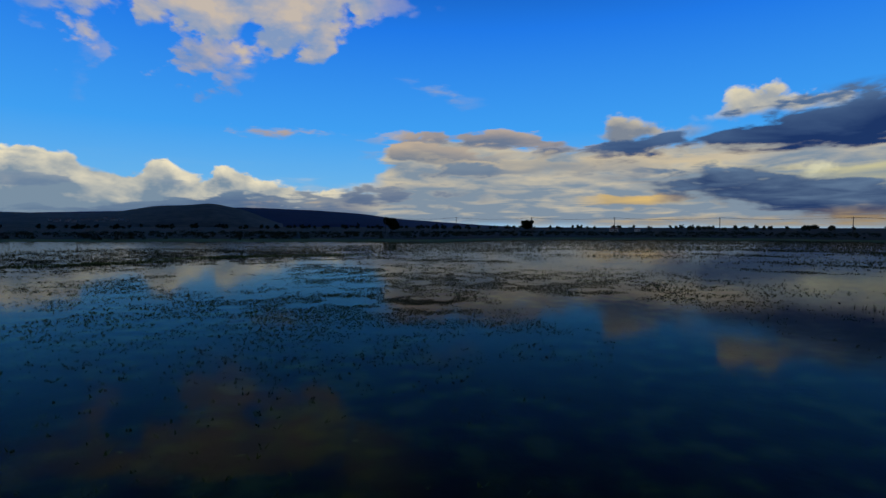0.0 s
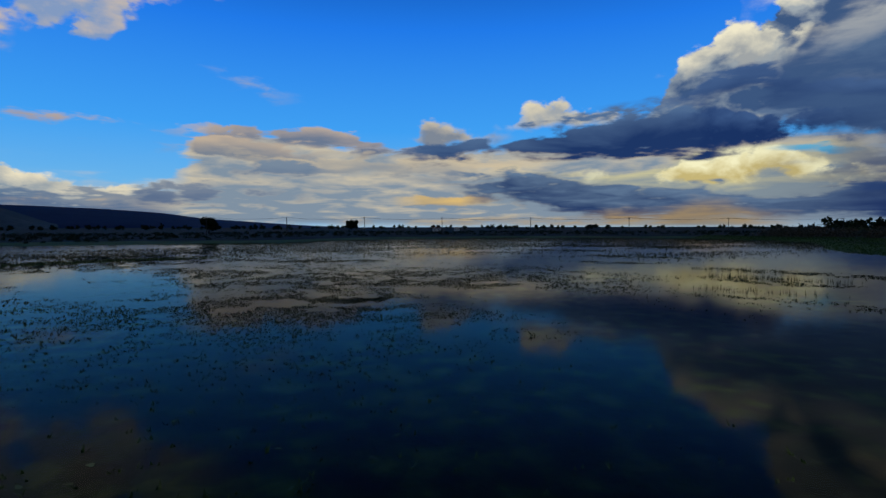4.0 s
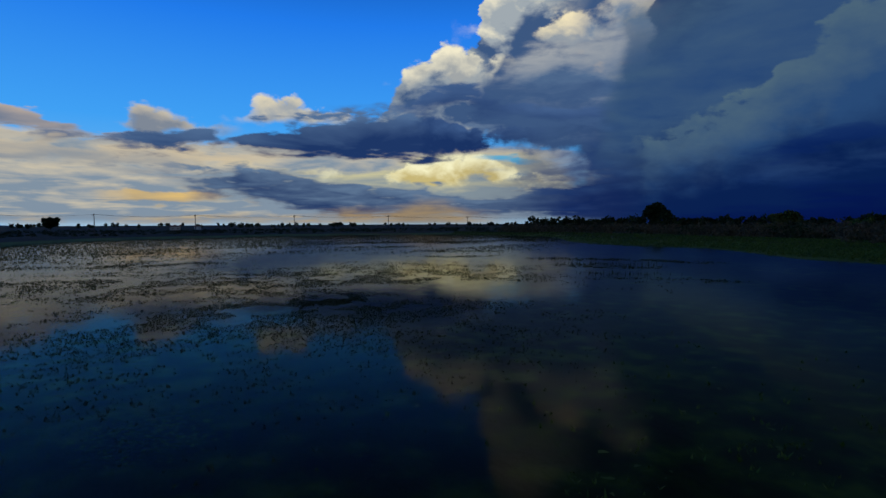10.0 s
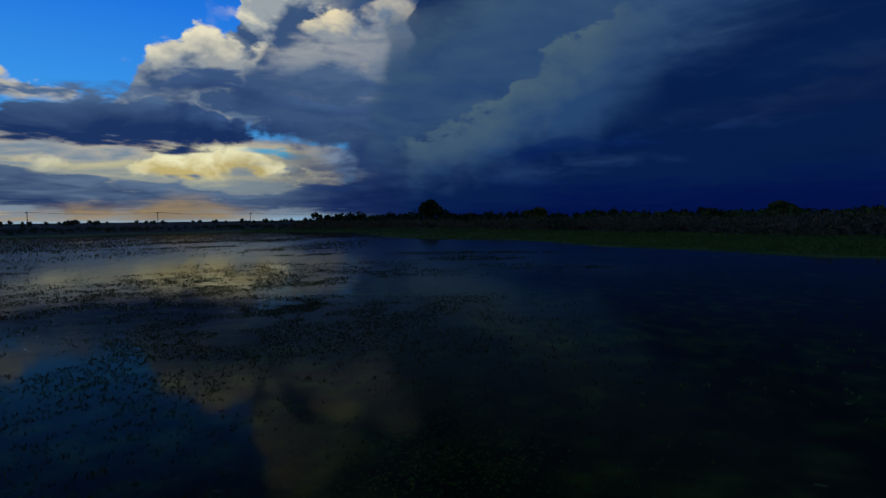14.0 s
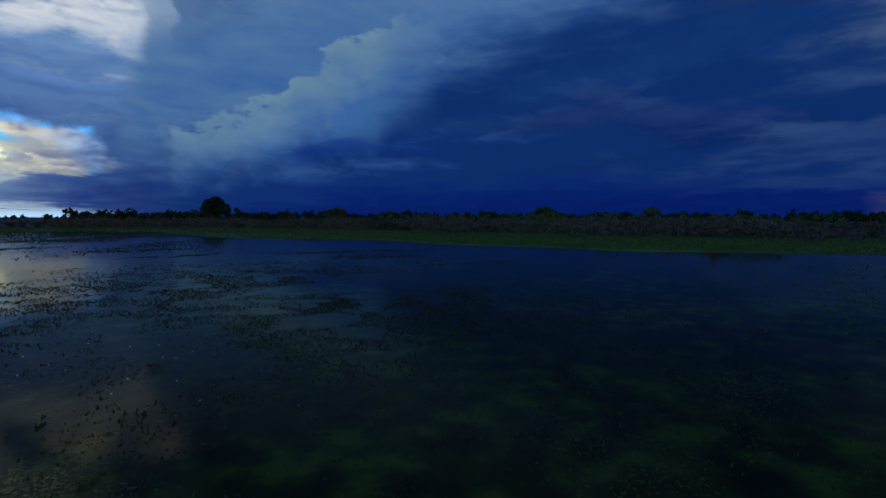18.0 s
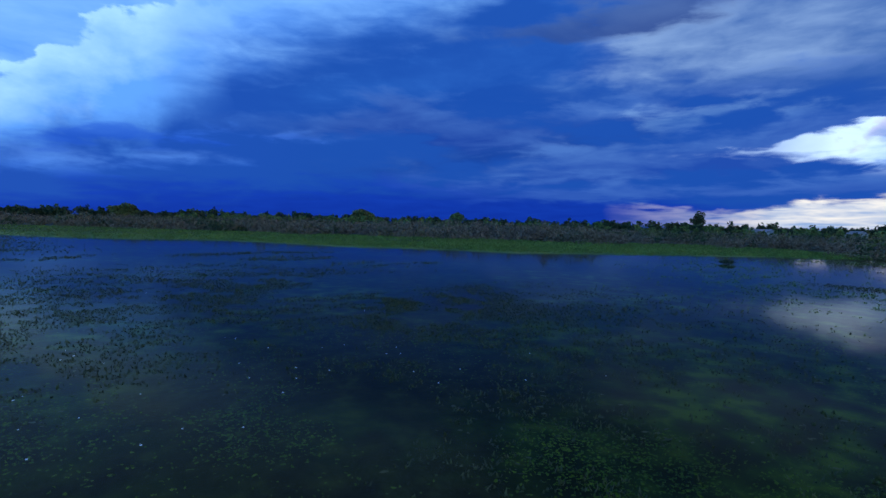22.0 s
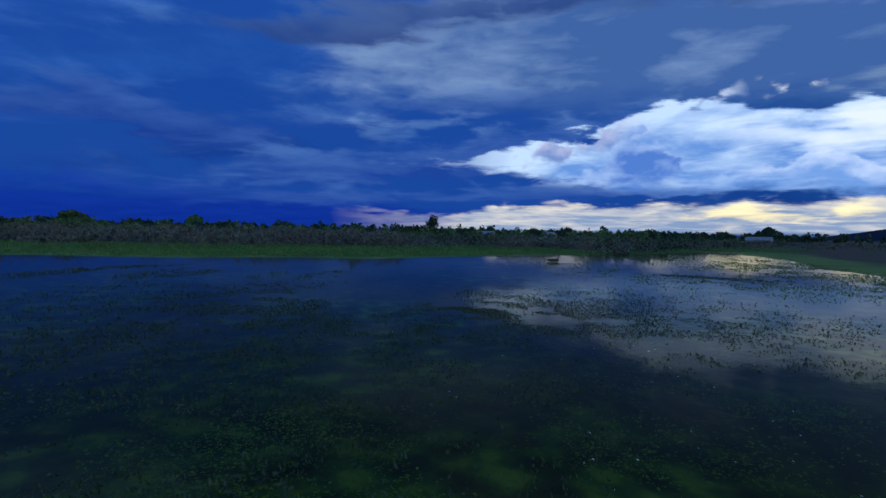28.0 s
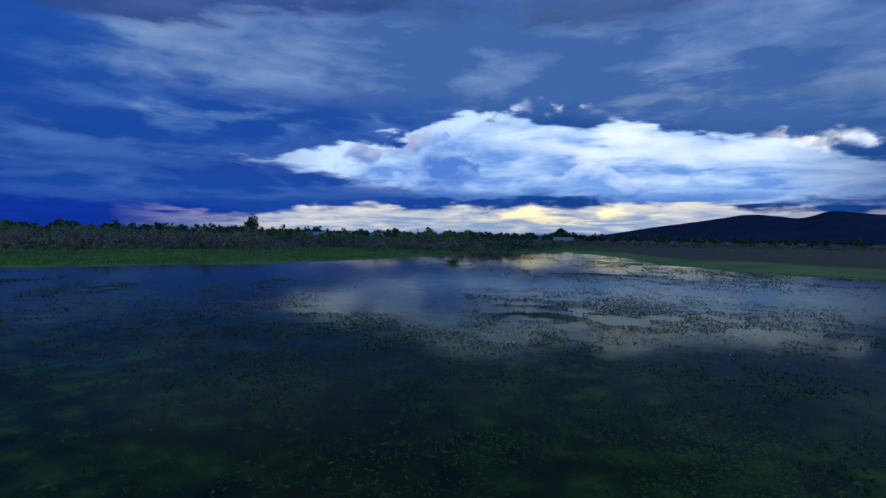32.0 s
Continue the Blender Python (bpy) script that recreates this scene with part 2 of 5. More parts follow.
band(((-23.7, 8.6, 9.0), (-22.2, 8.1, 9.6), (-18.4, 8.3, 10.1), (-15.7, 8.7, 9.8), (-12.5, 9.2, 9.4)), (0.5776, 0.4564, 0.3763), (0.1559, 0.2423, 0.4287), depth=1.4, soft=(0.4, 0.7), rough=(0.9, 1.0))  # small cloud
band(((-17.9, 7.6, 8.0), (-14.5, 7.4, 8.1), (-9.3, 7.7, 7.9)), (0.2232, 0.3515, 0.5776), (0.1144, 0.2623, 0.5776), soft=(0.5, 0.5), rough=(0.8, 0.8), cover=0.7)  # small cloud
band(((-49.2, -0.0, 6.3), (-39.9, -0.0, 7.2), (-27.3, 0.0, 7.0), (-11.1, 0.1, 6.6), (-2.1, 0.1, 9.1)), (0.3050, 0.5457, 0.7529), (0.1559, 0.4287, 0.8308), depth=9, tex=0.3, soft=(4.0, 1.0), rough=(1.0, 0.0), cover=0.6)  # haze over the deck
band(((-51.7, -0.2, 4.1), (-43.3, -0.2, 5.5), (-39.9, -0.2, 5.9), (-38.8, -0.2, 6.3), (-35.7, -0.2, 6.5), (-34.7, -0.2, 5.7), (-31.9, -0.2, 5.6), (-29.7, -0.2, 5.1), (-28.8, -0.2, 5.8), (-27.3, -0.2, 5.9), (-26.5, -0.2, 5.0), (-24.4, -0.2, 5.0), (-22.6, -0.2, 5.5), (-20.7, -0.2, 5.2), (-19.6, -0.2, 4.1), (-15.7, -0.2, 3.9), (-11.1, -0.2, 3.3), (-5.1, -0.2, 3.0)), (0.9560, 0.8550, 0.6105), (0.2086, 0.2961, 0.3916), depth=3.2, tex=0.7, soft=(0.22, 0.5), rough=(0.7, 0.0), heap=True)  # heaped white deck
band(((-49.1, 3.2, 3.9), (-39.8, 3.7, 4.4), (-35.2, 4.1, 4.6), (-29.1, 3.7, 4.4), (-22.2, 3.1, 4.3), (-17.9, 3.2, 3.8)), (0.3050, 0.3763, 0.4452), (0.1413, 0.2232, 0.3515), depth=1.5, soft=(0.5, 0.5), rough=(1.4, 1.4), cover=0.75)  # grey layers in the deck
band(((-46.4, -0.0, 1.4), (-39.9, -0.0, 1.5), (-34.1, 0.0, 1.9), (-27.3, 0.0, 3.0), (-22.8, 0.0, 3.2), (-19.6, 0.0, 3.8), (-13.4, 0.1, 3.8), (-8.7, 0.1, 4.4), (-5.1, 0.1, 3.4), (1.0, 0.1, 3.1), (7.1, 0.1, 3.4), (11.8, 0.1, 3.6), (16.4, 0.1, 3.4), (19.7, 0.0, 2.4), (27.9, 0.0, 1.2)), (0.1812, 0.2705, 0.3763), (0.0648, 0.1221, 0.2542), depth=2.6, tex=0.7, soft=(0.35, 0.5), rough=(1.1, 0.0))  # low blue deck
band(((-18.8, 2.2, 2.6), (-16.8, 2.0, 3.0), (-14.3, 1.9, 2.9), (-12.3, 2.0, 2.2)), (0.6105, 0.4564, 0.2831), (0.2423, 0.2623, 0.3050), soft=(0.4, 0.4), rough=(1.0, 1.0), cover=0.85)  # rosy patch
band(((-8.5, -0.0, 5.0), (-6.4, -0.0, 7.5), (-4.7, -0.0, 8.6), (-1.1, -0.0, 9.9), (3.2, -0.1, 9.8), (8.5, -0.1, 8.8), (17.0, -0.1, 8.6), (24.2, -0.1, 8.9), (35.1, -0.2, 9.5), (46.7, -0.2, 9.6), (56.9, -0.2, 8.9), (61.4, -0.2, 7.5)), (0.7305, 0.6308, 0.4452), (0.2307, 0.3050, 0.3916), depth=7.0, tex=1.0, soft=(0.5, 0.5), rough=(0.8, 0.0))  # pale bank
band(((-6.2, 8.7, 9.0), (-3.6, 8.7, 9.6), (-0.9, 8.5, 10.2), (2.4, 8.2, 10.4), (5.9, 8.1, 10.2), (8.6, 7.9, 9.7), (12.5, 7.7, 8.9), (17.1, 7.6, 8.5)), (0.6105, 0.4851, 0.3763), (0.1559, 0.2051, 0.3050), depth=1.4, soft=(0.25, 0.5), rough=(0.9, 0.9))  # upper rosy band
band(((16.2, 8.7, 9.4), (17.9, 8.2, 10.4), (20.3, 8.2, 10.6), (22.4, 8.7, 10.0), (25.1, 9.3, 9.5)), (0.6105, 0.5457, 0.4287), (0.2232, 0.2623, 0.3278), depth=1.8, soft=(0.4, 0.6), rough=(0.8, 0.8), heap=True)  # upper heap
band(((27.3, 10.1, 10.4), (29.4, 10.1, 11.6), (32.1, 10.1, 12.4), (35.1, 10.3, 12.0), (37.5, 10.8, 11.5), (40.1, 11.0, 11.2)), (0.8879, 0.7758, 0.5271), (0.3763, 0.4125, 0.4452), depth=1.8, soft=(0.3, 0.5), rough=(0.8, 0.5), heap=True)  # white crest
band(((-6.6, 7.6, 7.9), (-5.2, 7.2, 8.7), (-1.4, 7.0, 8.8), (2.4, 6.3, 8.4), (5.9, 6.1, 8.1)), (0.6584, 0.5149, 0.3613), (0.2051, 0.2423, 0.3050), depth=1.6, soft=(0.3, 0.5), rough=(0.9, 0.9))  # second band
band(((0.9, 5.4, 6.4), (7.0, 5.7, 7.4), (17.0, 5.8, 7.4), (26.0, 6.0, 7.1), (29.7, 6.5, 6.8)), (0.8070, 0.6445, 0.3916), (0.3050, 0.3278, 0.3515), soft=(0.4, 0.4), rough=(1.0, 0.8), cover=0.9)  # cream streak
band(((-7.9, 6.1, 6.3), (-4.2, 5.5, 6.2), (0.9, 5.4, 6.2), (5.4, 5.6, 6.3), (7.5, 5.8, 5.9)), (0.1878, 0.2623, 0.3613), (0.0908, 0.1559, 0.2831), soft=(0.3, 0.4), rough=(0.7, 0.7), cover=0.95)  # dark streak
band(((-11.8, 2.4, 3.9), (-9.2, 2.4, 4.3), (-5.5, 2.5, 4.0), (0.8, 2.7, 3.7), (4.8, 2.8, 3.4)), (0.2051, 0.2623, 0.3515), (0.0802, 0.1413, 0.2705), soft=(0.4, 0.5), rough=(1.2, 1.0), cover=0.9)  # pale shadow streak
band(((26.6, 1.8, 6.0), (35.1, 1.5, 6.6), (43.9, 1.1, 6.9), (52.0, 1.0, 7.8), (57.8, 1.1, 7.2), (61.4, 1.7, 5.0), (63.0, 1.9, 3.4)), (0.6105, 0.5776, 0.3515), (0.2423, 0.3050, 0.3515), depth=5, tex=1.0, soft=(0.8, 1.0), rough=(1.0, 0.8))  # glow behind the shelf
band(((35.1, 4.9, 5.5), (38.7, 4.6, 5.8), (43.3, 4.2, 5.9), (46.1, 4.0, 6.6), (48.8, 4.1, 7.6), (50.9, 4.3, 7.6), (54.0, 4.3, 6.9), (56.4, 4.3, 6.1), (58.2, 4.3, 5.3), (60.2, 4.4, 4.7)), (1.0000, 0.9560, 0.6105), (0.6105, 0.5029, 0.2051), depth=5.0, tex=1.2, soft=(0.3, 0.5), rough=(0.9, 0.9), heap=True)  # gold gap
band(((51.9, 7.1, 7.3), (53.2, 6.6, 7.3), (55.1, 6.4, 7.1), (56.3, 6.4, 6.5)), (0.1559, 0.5149, 0.7529), (0.0802, 0.3763, 0.7157), soft=(0.2, 0.25), rough=(0.4, 0.4))  # blue opening
band(((18.8, 4.7, 5.2), (22.4, 3.3, 5.4), (26.6, 2.1, 5.7), (32.1, 1.0, 5.5), (38.1, 0.6, 4.3), (43.9, 0.4, 3.3), (52.0, 0.3, 2.8), (56.9, 0.2, 3.4), (61.4, 0.2, 4.1), (64.7, 0.2, 4.8)), (0.1274, 0.2051, 0.3278), (0.0232, 0.0529, 0.1500), depth=3.4, tex=0.9, soft=(0.4, 0.7), rough=(0.9, 0.9))  # dark wedge
band(((16.1, 2.5, 3.3), (17.6, 2.3, 3.9), (19.4, 2.2, 3.7), (21.8, 2.4, 3.0), (23.3, 2.6, 2.8)), (0.8714, 0.5776, 0.1878), (0.3763, 0.3278, 0.2423), soft=(0.4, 0.4), rough=(0.8, 0.8))  # gold patch
band(((-1.6, -0.2, 0.4), (11.2, -0.2, 1.1), (29.1, -0.3, 1.4), (41.1, -0.3, 2.0), (43.9, -0.3, 2.9), (47.3, -0.3, 2.8), (50.0, -0.3, 1.7), (56.9, -0.3, 0.7), (62.3, -0.3, 0.0)), (0.5149, 0.3278, 0.1022), (0.2423, 0.2051, 0.1559), depth=3.0, tex=0.4, soft=(0.9, 0.3), rough=(0.4, 0.0), cover=0.85)  # rain glow
band(((39.6, 9.5, 10.3), (40.8, 9.2, 12.6), (42.0, 9.0, 14.0), (43.4, 8.8, 15.7), (45.3, 8.7, 16.8), (47.7, 8.5, 17.3), (50.5, 8.2, 17.5), (51.5, 8.0, 20.6), (52.4, 7.7, 25.8), (54.7, 7.4, 32.8), (63.3, 5.3, 43.0), (76.8, 3.2, 39.2)), (0.3278, 0.3916, 0.4452), (0.0482, 0.1022, 0.2307), depth=9, tex=1.2, soft=(0.35, 1.0), rough=(0.9, 0.9), heap=True)  # anvil body
band(((52.4, 12.0, 15.9), (55.8, 11.3, 18.7), (59.1, 11.1, 19.4), (63.2, 10.7, 19.8), (68.1, 10.8, 20.9), (70.4, 12.1, 22.2)), (0.3763, 0.4020, 0.4287), (0.0908, 0.1620, 0.2961), depth=8, tex=1.0, soft=(1.6, 2.2), rough=(1.6, 1.6))  # anvil upper grey
band(((42.4, 14.5, 14.8), (43.5, 14.5, 15.9), (45.3, 14.5, 16.9), (47.7, 14.9, 17.3), (50.9, 15.5, 17.5), (53.0, 15.9, 17.1), (53.6, 16.5, 16.8)), (0.9560, 0.8879, 0.6584), (0.3763, 0.4020, 0.4125), depth=1.9, tex=0.9, soft=(0.3, 0.8), rough=(0.9, 1.0), heap=True)  # anvil crest
band(((50.8, 19.4, 20.1), (51.2, 17.8, 21.9), (52.3, 17.3, 24.9), (54.3, 17.8, 26.6), (55.7, 19.5, 26.9), (57.9, 19.8, 26.6), (60.5, 20.2, 26.2)), (1.0000, 0.9216, 0.6795), (0.3763, 0.4287, 0.4678), depth=5.5, tex=1.3, soft=(0.35, 0.9), rough=(1.0, 1.2), heap=True)  # anvil crest
band(((54.9, 18.5, 19.2), (56.8, 18.0, 20.0), (59.0, 18.3, 20.8), (61.1, 18.8, 20.8), (62.6, 19.0, 19.7)), (0.9560, 0.8308, 0.5457), (0.3050, 0.3515, 0.4020), depth=2.2, tex=1.2, soft=(0.5, 0.9), rough=(1.2, 1.2), heap=True)  # anvil heads
band(((61.3, 19.0, 19.7), (63.4, 18.8, 20.7), (65.8, 18.7, 22.2), (68.0, 18.1, 22.7), (70.0, 17.1, 20.5)), (0.7529, 0.6795, 0.5149), (0.1878, 0.2623, 0.3763), depth=3.5, tex=1.0, soft=(0.8, 1.0), rough=(1.2, 1.2), heap=True, cover=0.9)  # anvil heads
band(((61.4, 15.8, 16.2), (63.9, 15.3, 16.2), (65.9, 15.1, 16.4), (67.8, 15.3, 15.6)), (0.6105, 0.4851, 0.3515), (0.1878, 0.2423, 0.3515), soft=(0.6, 0.8), rough=(1.0, 1.0), heap=True, cover=0.85)  # anvil puff
band(((40.5, 11.4, 11.8), (43.5, 11.3, 12.6), (45.9, 11.0, 14.2), (48.3, 10.8, 15.1), (51.5, 10.7, 14.5), (55.2, 10.2, 13.2), (60.7, 9.4, 12.0), (65.8, 9.1, 12.3), (69.5, 8.9, 14.1), (72.6, 8.6, 16.5)), (0.0648, 0.1329, 0.2961), (0.0176, 0.0482, 0.1559), depth=3.5, tex=0.8, soft=(0.5, 1.0), rough=(1.1, 1.0))  # anvil dark belly
band(((48.3, 9.0, 10.4), (53.0, 8.6, 10.4), (59.1, 8.4, 9.8), (65.3, 8.6, 9.4), (68.2, 8.6, 8.9)), (0.2051, 0.2961, 0.4287), (0.0704, 0.1413, 0.2961), soft=(0.5, 0.8), rough=(1.0, 1.0), cover=0.8)  # pale bar under the belly
band(((47.8, 9.9, 10.1), (48.9, 9.8, 10.5), (50.0, 9.9, 10.1)), (1.0000, 0.9216, 0.6105), (0.7913, 0.6795, 0.4020), soft=(0.15, 0.2), rough=(0.3, 0.3))  # spark of light
band(((11.9, 7.3, 8.2), (16.8, 7.2, 8.7), (22.7, 7.3, 9.4), (27.9, 7.3, 10.0), (33.8, 6.6, 10.7), (37.4, 6.3, 11.2), (40.5, 6.2, 11.4), (43.5, 6.5, 11.3), (46.5, 6.7, 10.6), (49.2, 8.0, 9.9)), (0.0908, 0.1714, 0.3278), (0.0130, 0.0395, 0.1413), depth=2.6, tex=0.8, soft=(0.35, 0.5), rough=(0.9, 0.8))  # dark shelf
band(((44.6, 9.1, 10.3), (45.6, 7.8, 11.1), (48.0, 7.2, 10.7), (50.4, 7.2, 10.1), (52.4, 7.9, 10.2), (55.8, 8.5, 9.8)), (0.0482, 0.1070, 0.2623), (0.0103, 0.0343, 0.1329), depth=2.4, soft=(0.3, 0.5), rough=(0.9, 0.8), heap=True)  # dark knot
band(((56.5, 0.7, 5.6), (60.3, -0.2, 7.7), (63.4, -0.4, 10.7), (66.4, -0.4, 14.6), (69.7, -0.4, 18.9), (72.8, -0.4, 27.5), (80.5, -0.4, 40.5), (96.0, -0.3, 32.3)), (0.0103, 0.0343, 0.1559), (0.0044, 0.0160, 0.0976), depth=10, tex=0.6, soft=(3.5, 0.6), rough=(2.4, 0.0), cover=0.95)  # storm edge veil
band(((53.6, 3.9, 6.6), (58.1, 3.0, 7.7), (65.9, 2.5, 8.4), (72.7, 2.8, 8.4), (76.8, 3.2, 7.5)), (0.0452, 0.1070, 0.2831), (0.0103, 0.0369, 0.1620), depth=3, tex=1.0, soft=(1.2, 1.6), rough=(1.4, 1.4), cover=0.6)  # storm edge streaks
band(((65.9, -1.4, 11.4), (69.1, -1.4, 20.2), (71.2, -1.4, 40.0), (112.1, -0.8, 47.6), (158.5, 0.3, 42.9), (173.8, 0.7, 32.9)), (0.0062, 0.0291, 0.1160), (0.0022, 0.0152, 0.0845), depth=26, tex=0.6, soft=(1.0, 0.6), rough=(1.0, 0.0), cover=0.85)  # storm back
band(((63.1, 1.6, 10.8), (66.3, 1.8, 22.9), (71.3, 2.6, 24.6), (81.5, 5.8, 31.3), (91.5, 9.8, 33.5), (102.8, 14.0, 34.9), (111.7, 16.5, 35.4), (117.7, 18.6, 35.3), (122.8, 21.5, 35.0), (127.7, 24.5, 34.5)), (0.0641, 0.1283, 0.2102), (0.0177, 0.0623, 0.1920), depth=24, tex=0.4, soft=(4.0, 4.5), rough=(0.8, 1.0))  # bright back of the storm
band(((67.6, 2.8, 7.6), (68.5, 2.9, 8.8), (71.3, 3.1, 9.7), (72.6, 3.1, 9.6), (73.5, 3.2, 9.0), (75.1, 3.3, 10.1), (76.7, 3.9, 11.5), (78.8, 4.3, 13.0), (79.8, 4.7, 14.3), (82.0, 5.3, 15.4), (84.3, 5.5, 16.6), (87.8, 6.3, 18.7), (90.4, 7.6, 20.5)), (0.0901, 0.1583, 0.2102), (0.0225, 0.0719, 0.1937), depth=7.0, tex=0.3, soft=(0.5, 3.0), rough=(1.2, 1.0), heap=True)  # storm tower
band(((73.5, 2.5, 5.1), (79.2, 2.8, 5.7), (86.3, 3.6, 6.1), (93.1, 4.9, 6.7), (100.0, 6.7, 8.8), (105.9, 7.7, 9.9), (111.9, 8.5, 10.4), (117.9, 9.2, 10.0)), (0.0268, 0.0689, 0.1746), (0.0072, 0.0328, 0.1414), depth=2.4, tex=0.5, soft=(1.2, 1.4), rough=(0.7, 0.7), cover=0.85)  # pale streaks
band(((76.3, 6.0, 6.8), (80.6, 5.9, 7.7), (88.9, 6.6, 8.3), (96.5, 6.7, 8.3), (102.3, 7.5, 8.4), (107.1, 8.1, 8.3)), (0.0067, 0.0297, 0.1384), (0.0020, 0.0148, 0.1020), soft=(0.7, 0.7), rough=(0.9, 0.9), cover=0.9)  # dark streak
band(((87.8, 10.1, 10.6), (93.1, 10.3, 11.6), (99.9, 10.3, 13.8), (108.9, 10.3, 16.4), (116.1, 10.2, 18.4), (123.8, 9.7, 20.5), (130.5, 10.1, 21.0), (137.1, 11.8, 19.7), (141.6, 14.4, 18.1)), (0.0067, 0.0328, 0.1214), (0.0020, 0.0148, 0.0802), depth=6, tex=0.5, soft=(2.4, 1.4), rough=(0.7, 0.6))  # dark wedge
band(((122.6, 12.0, 14.2), (128.2, 11.8, 15.6), (134.6, 11.5, 16.9), (141.8, 11.4, 18.1), (148.0, 10.3, 18.8), (155.0, 9.1, 18.8), (160.7, 8.3, 17.2)), (0.0115, 0.0328, 0.1008), (0.0045, 0.0186, 0.0780), depth=9, tex=0.6, soft=(2.2, 2.4), rough=(0.8, 0.8))  # grey blue ribs
band(((105.9, 4.2, 6.3), (115.0, 4.5, 8.3), (121.0, 5.1, 10.0), (126.8, 6.2, 11.0), (132.2, 7.3, 11.4), (137.7, 7.6, 10.8), (142.4, 6.4, 8.9), (146.3, 5.2, 7.2)), (0.0049, 0.0205, 0.0867), (0.0009, 0.0078, 0.0569), depth=4, tex=0.7, soft=(1.2, 1.4), rough=(1.2, 1.2), cover=0.92)  # dark body
band(((128.5, 3.9, 5.6), (134.9, 5.0, 7.6), (140.7, 5.9, 9.3), (146.2, 7.6, 10.8), (150.7, 8.2, 11.4), (155.1, 8.4, 11.2)), (0.0083, 0.0235, 0.0936), (0.0030, 0.0144, 0.0760), depth=6, tex=0.6, soft=(1.6, 1.8), rough=(0.7, 0.7), cover=0.8)  # violet ribs
band(((64.7, -1.4, 1.1), (71.2, -1.3, 1.8), (75.8, -1.3, 2.9), (83.8, -1.2, 3.8), (106.0, -0.9, 4.9), (124.1, -0.5, 5.4), (137.6, -0.2, 4.8), (145.3, 0.0, 3.8), (152.2, 0.2, 2.9), (155.5, 0.3, 2.5)), (0.0013, 0.0101, 0.0913), (0.0007, 0.0057, 0.0660), depth=5, tex=0.5, soft=(1.3, 0.5), rough=(0.8, 0.0), cover=0.95)  # dark base
band(((127.1, 15.3, 17.4), (133.9, 13.2, 21.7), (143.5, 11.9, 25.2), (152.0, 11.4, 32.4), (163.5, 10.6, 42.1), (178.2, 9.7, 44.5), (197.4, 6.5, 36.3), (209.0, 5.0, 28.3)), (0.0504, 0.0813, 0.1429), (0.0117, 0.0303, 0.0885), depth=24, tex=0.8, soft=(2.4, 2.4), rough=(1.0, 0.8))  # upper veil
band(((119.3, 17.4, 20.2), (128.1, 17.3, 22.1), (136.8, 18.2, 23.9), (145.8, 19.0, 25.3), (154.7, 20.2, 26.1), (160.4, 21.2, 25.7), (164.2, 22.2, 25.3)), (0.0150, 0.0316, 0.0848), (0.0037, 0.0117, 0.0531), depth=4, tex=0.8, soft=(1.6, 1.4), rough=(1.4, 1.4), cover=0.9)  # upper dark rib
band(((100.4, 8.1, 11.0), (105.3, 8.2, 12.9), (111.1, 8.6, 14.3), (117.8, 7.5, 13.2), (123.9, 7.9, 12.6), (131.1, 8.9, 12.7), (139.9, 11.1, 14.0), (148.9, 12.3, 14.8), (156.1, 12.8, 14.5), (161.2, 13.0, 13.5)), (0.0110, 0.0316, 0.1040), (0.0024, 0.0110, 0.0679), depth=5, tex=0.8, soft=(1.4, 0.7), rough=(1.3, 0.9), cover=0.92)  # dark body
band(((130.5, 8.4, 9.8), (136.3, 9.2, 11.3), (144.7, 9.8, 12.5), (152.0, 10.5, 13.1), (158.5, 11.0, 13.3), (162.4, 11.6, 12.7)), (0.0366, 0.0700, 0.1412), (0.0125, 0.0344, 0.1013), depth=2.5, soft=(1.0, 1.0), rough=(1.2, 1.0), cover=0.8)  # middle rib
band(((117.9, 3.2, 6.2), (125.5, 3.6, 7.7), (134.0, 3.9, 9.1), (143.6, 4.5, 10.1), (150.9, 6.1, 10.9), (156.8, 7.9, 11.8), (162.4, 10.1, 12.9), (166.7, 11.8, 13.6), (169.2, 12.7, 13.2)), (0.0125, 0.0344, 0.1068), (0.0028, 0.0133, 0.0766), depth=5, tex=0.8, soft=(1.2, 0.7), rough=(1.2, 0.9), cover=0.92)  # dark slope
band(((146.9, 6.8, 7.2), (152.1, 6.1, 8.3), (155.7, 5.0, 9.4), (160.9, 4.1, 10.3), (163.7, 3.8, 11.5), (168.0, 3.7, 12.9), (172.0, 3.6, 13.2), (175.8, 3.6, 12.5), (179.3, 3.5, 12.0), (182.5, 3.5, 12.1), (186.8, 3.4, 11.6), (192.4, 3.2, 10.4), (197.5, 3.1, 9.4), (203.4, 2.8, 7.7)), (0.1333, 0.1815, 0.2519), (0.0330, 0.0744, 0.1777), depth=10, tex=0.9, soft=(0.4, 0.7), rough=(0.9, 0.6))  # bright bank
band(((175.2, 6.3, 11.9), (179.2, 5.7, 11.6), (183.2, 5.2, 11.6), (187.4, 5.3, 11.3), (192.3, 5.2, 10.4), (196.2, 5.1, 9.2)), (0.2048, 0.2277, 0.2588), (0.0974, 0.1495, 0.2429), depth=9, tex=0.8, soft=(1.2, 2.0), rough=(1.4, 1.4), cover=0.85)  # white heart of the bank
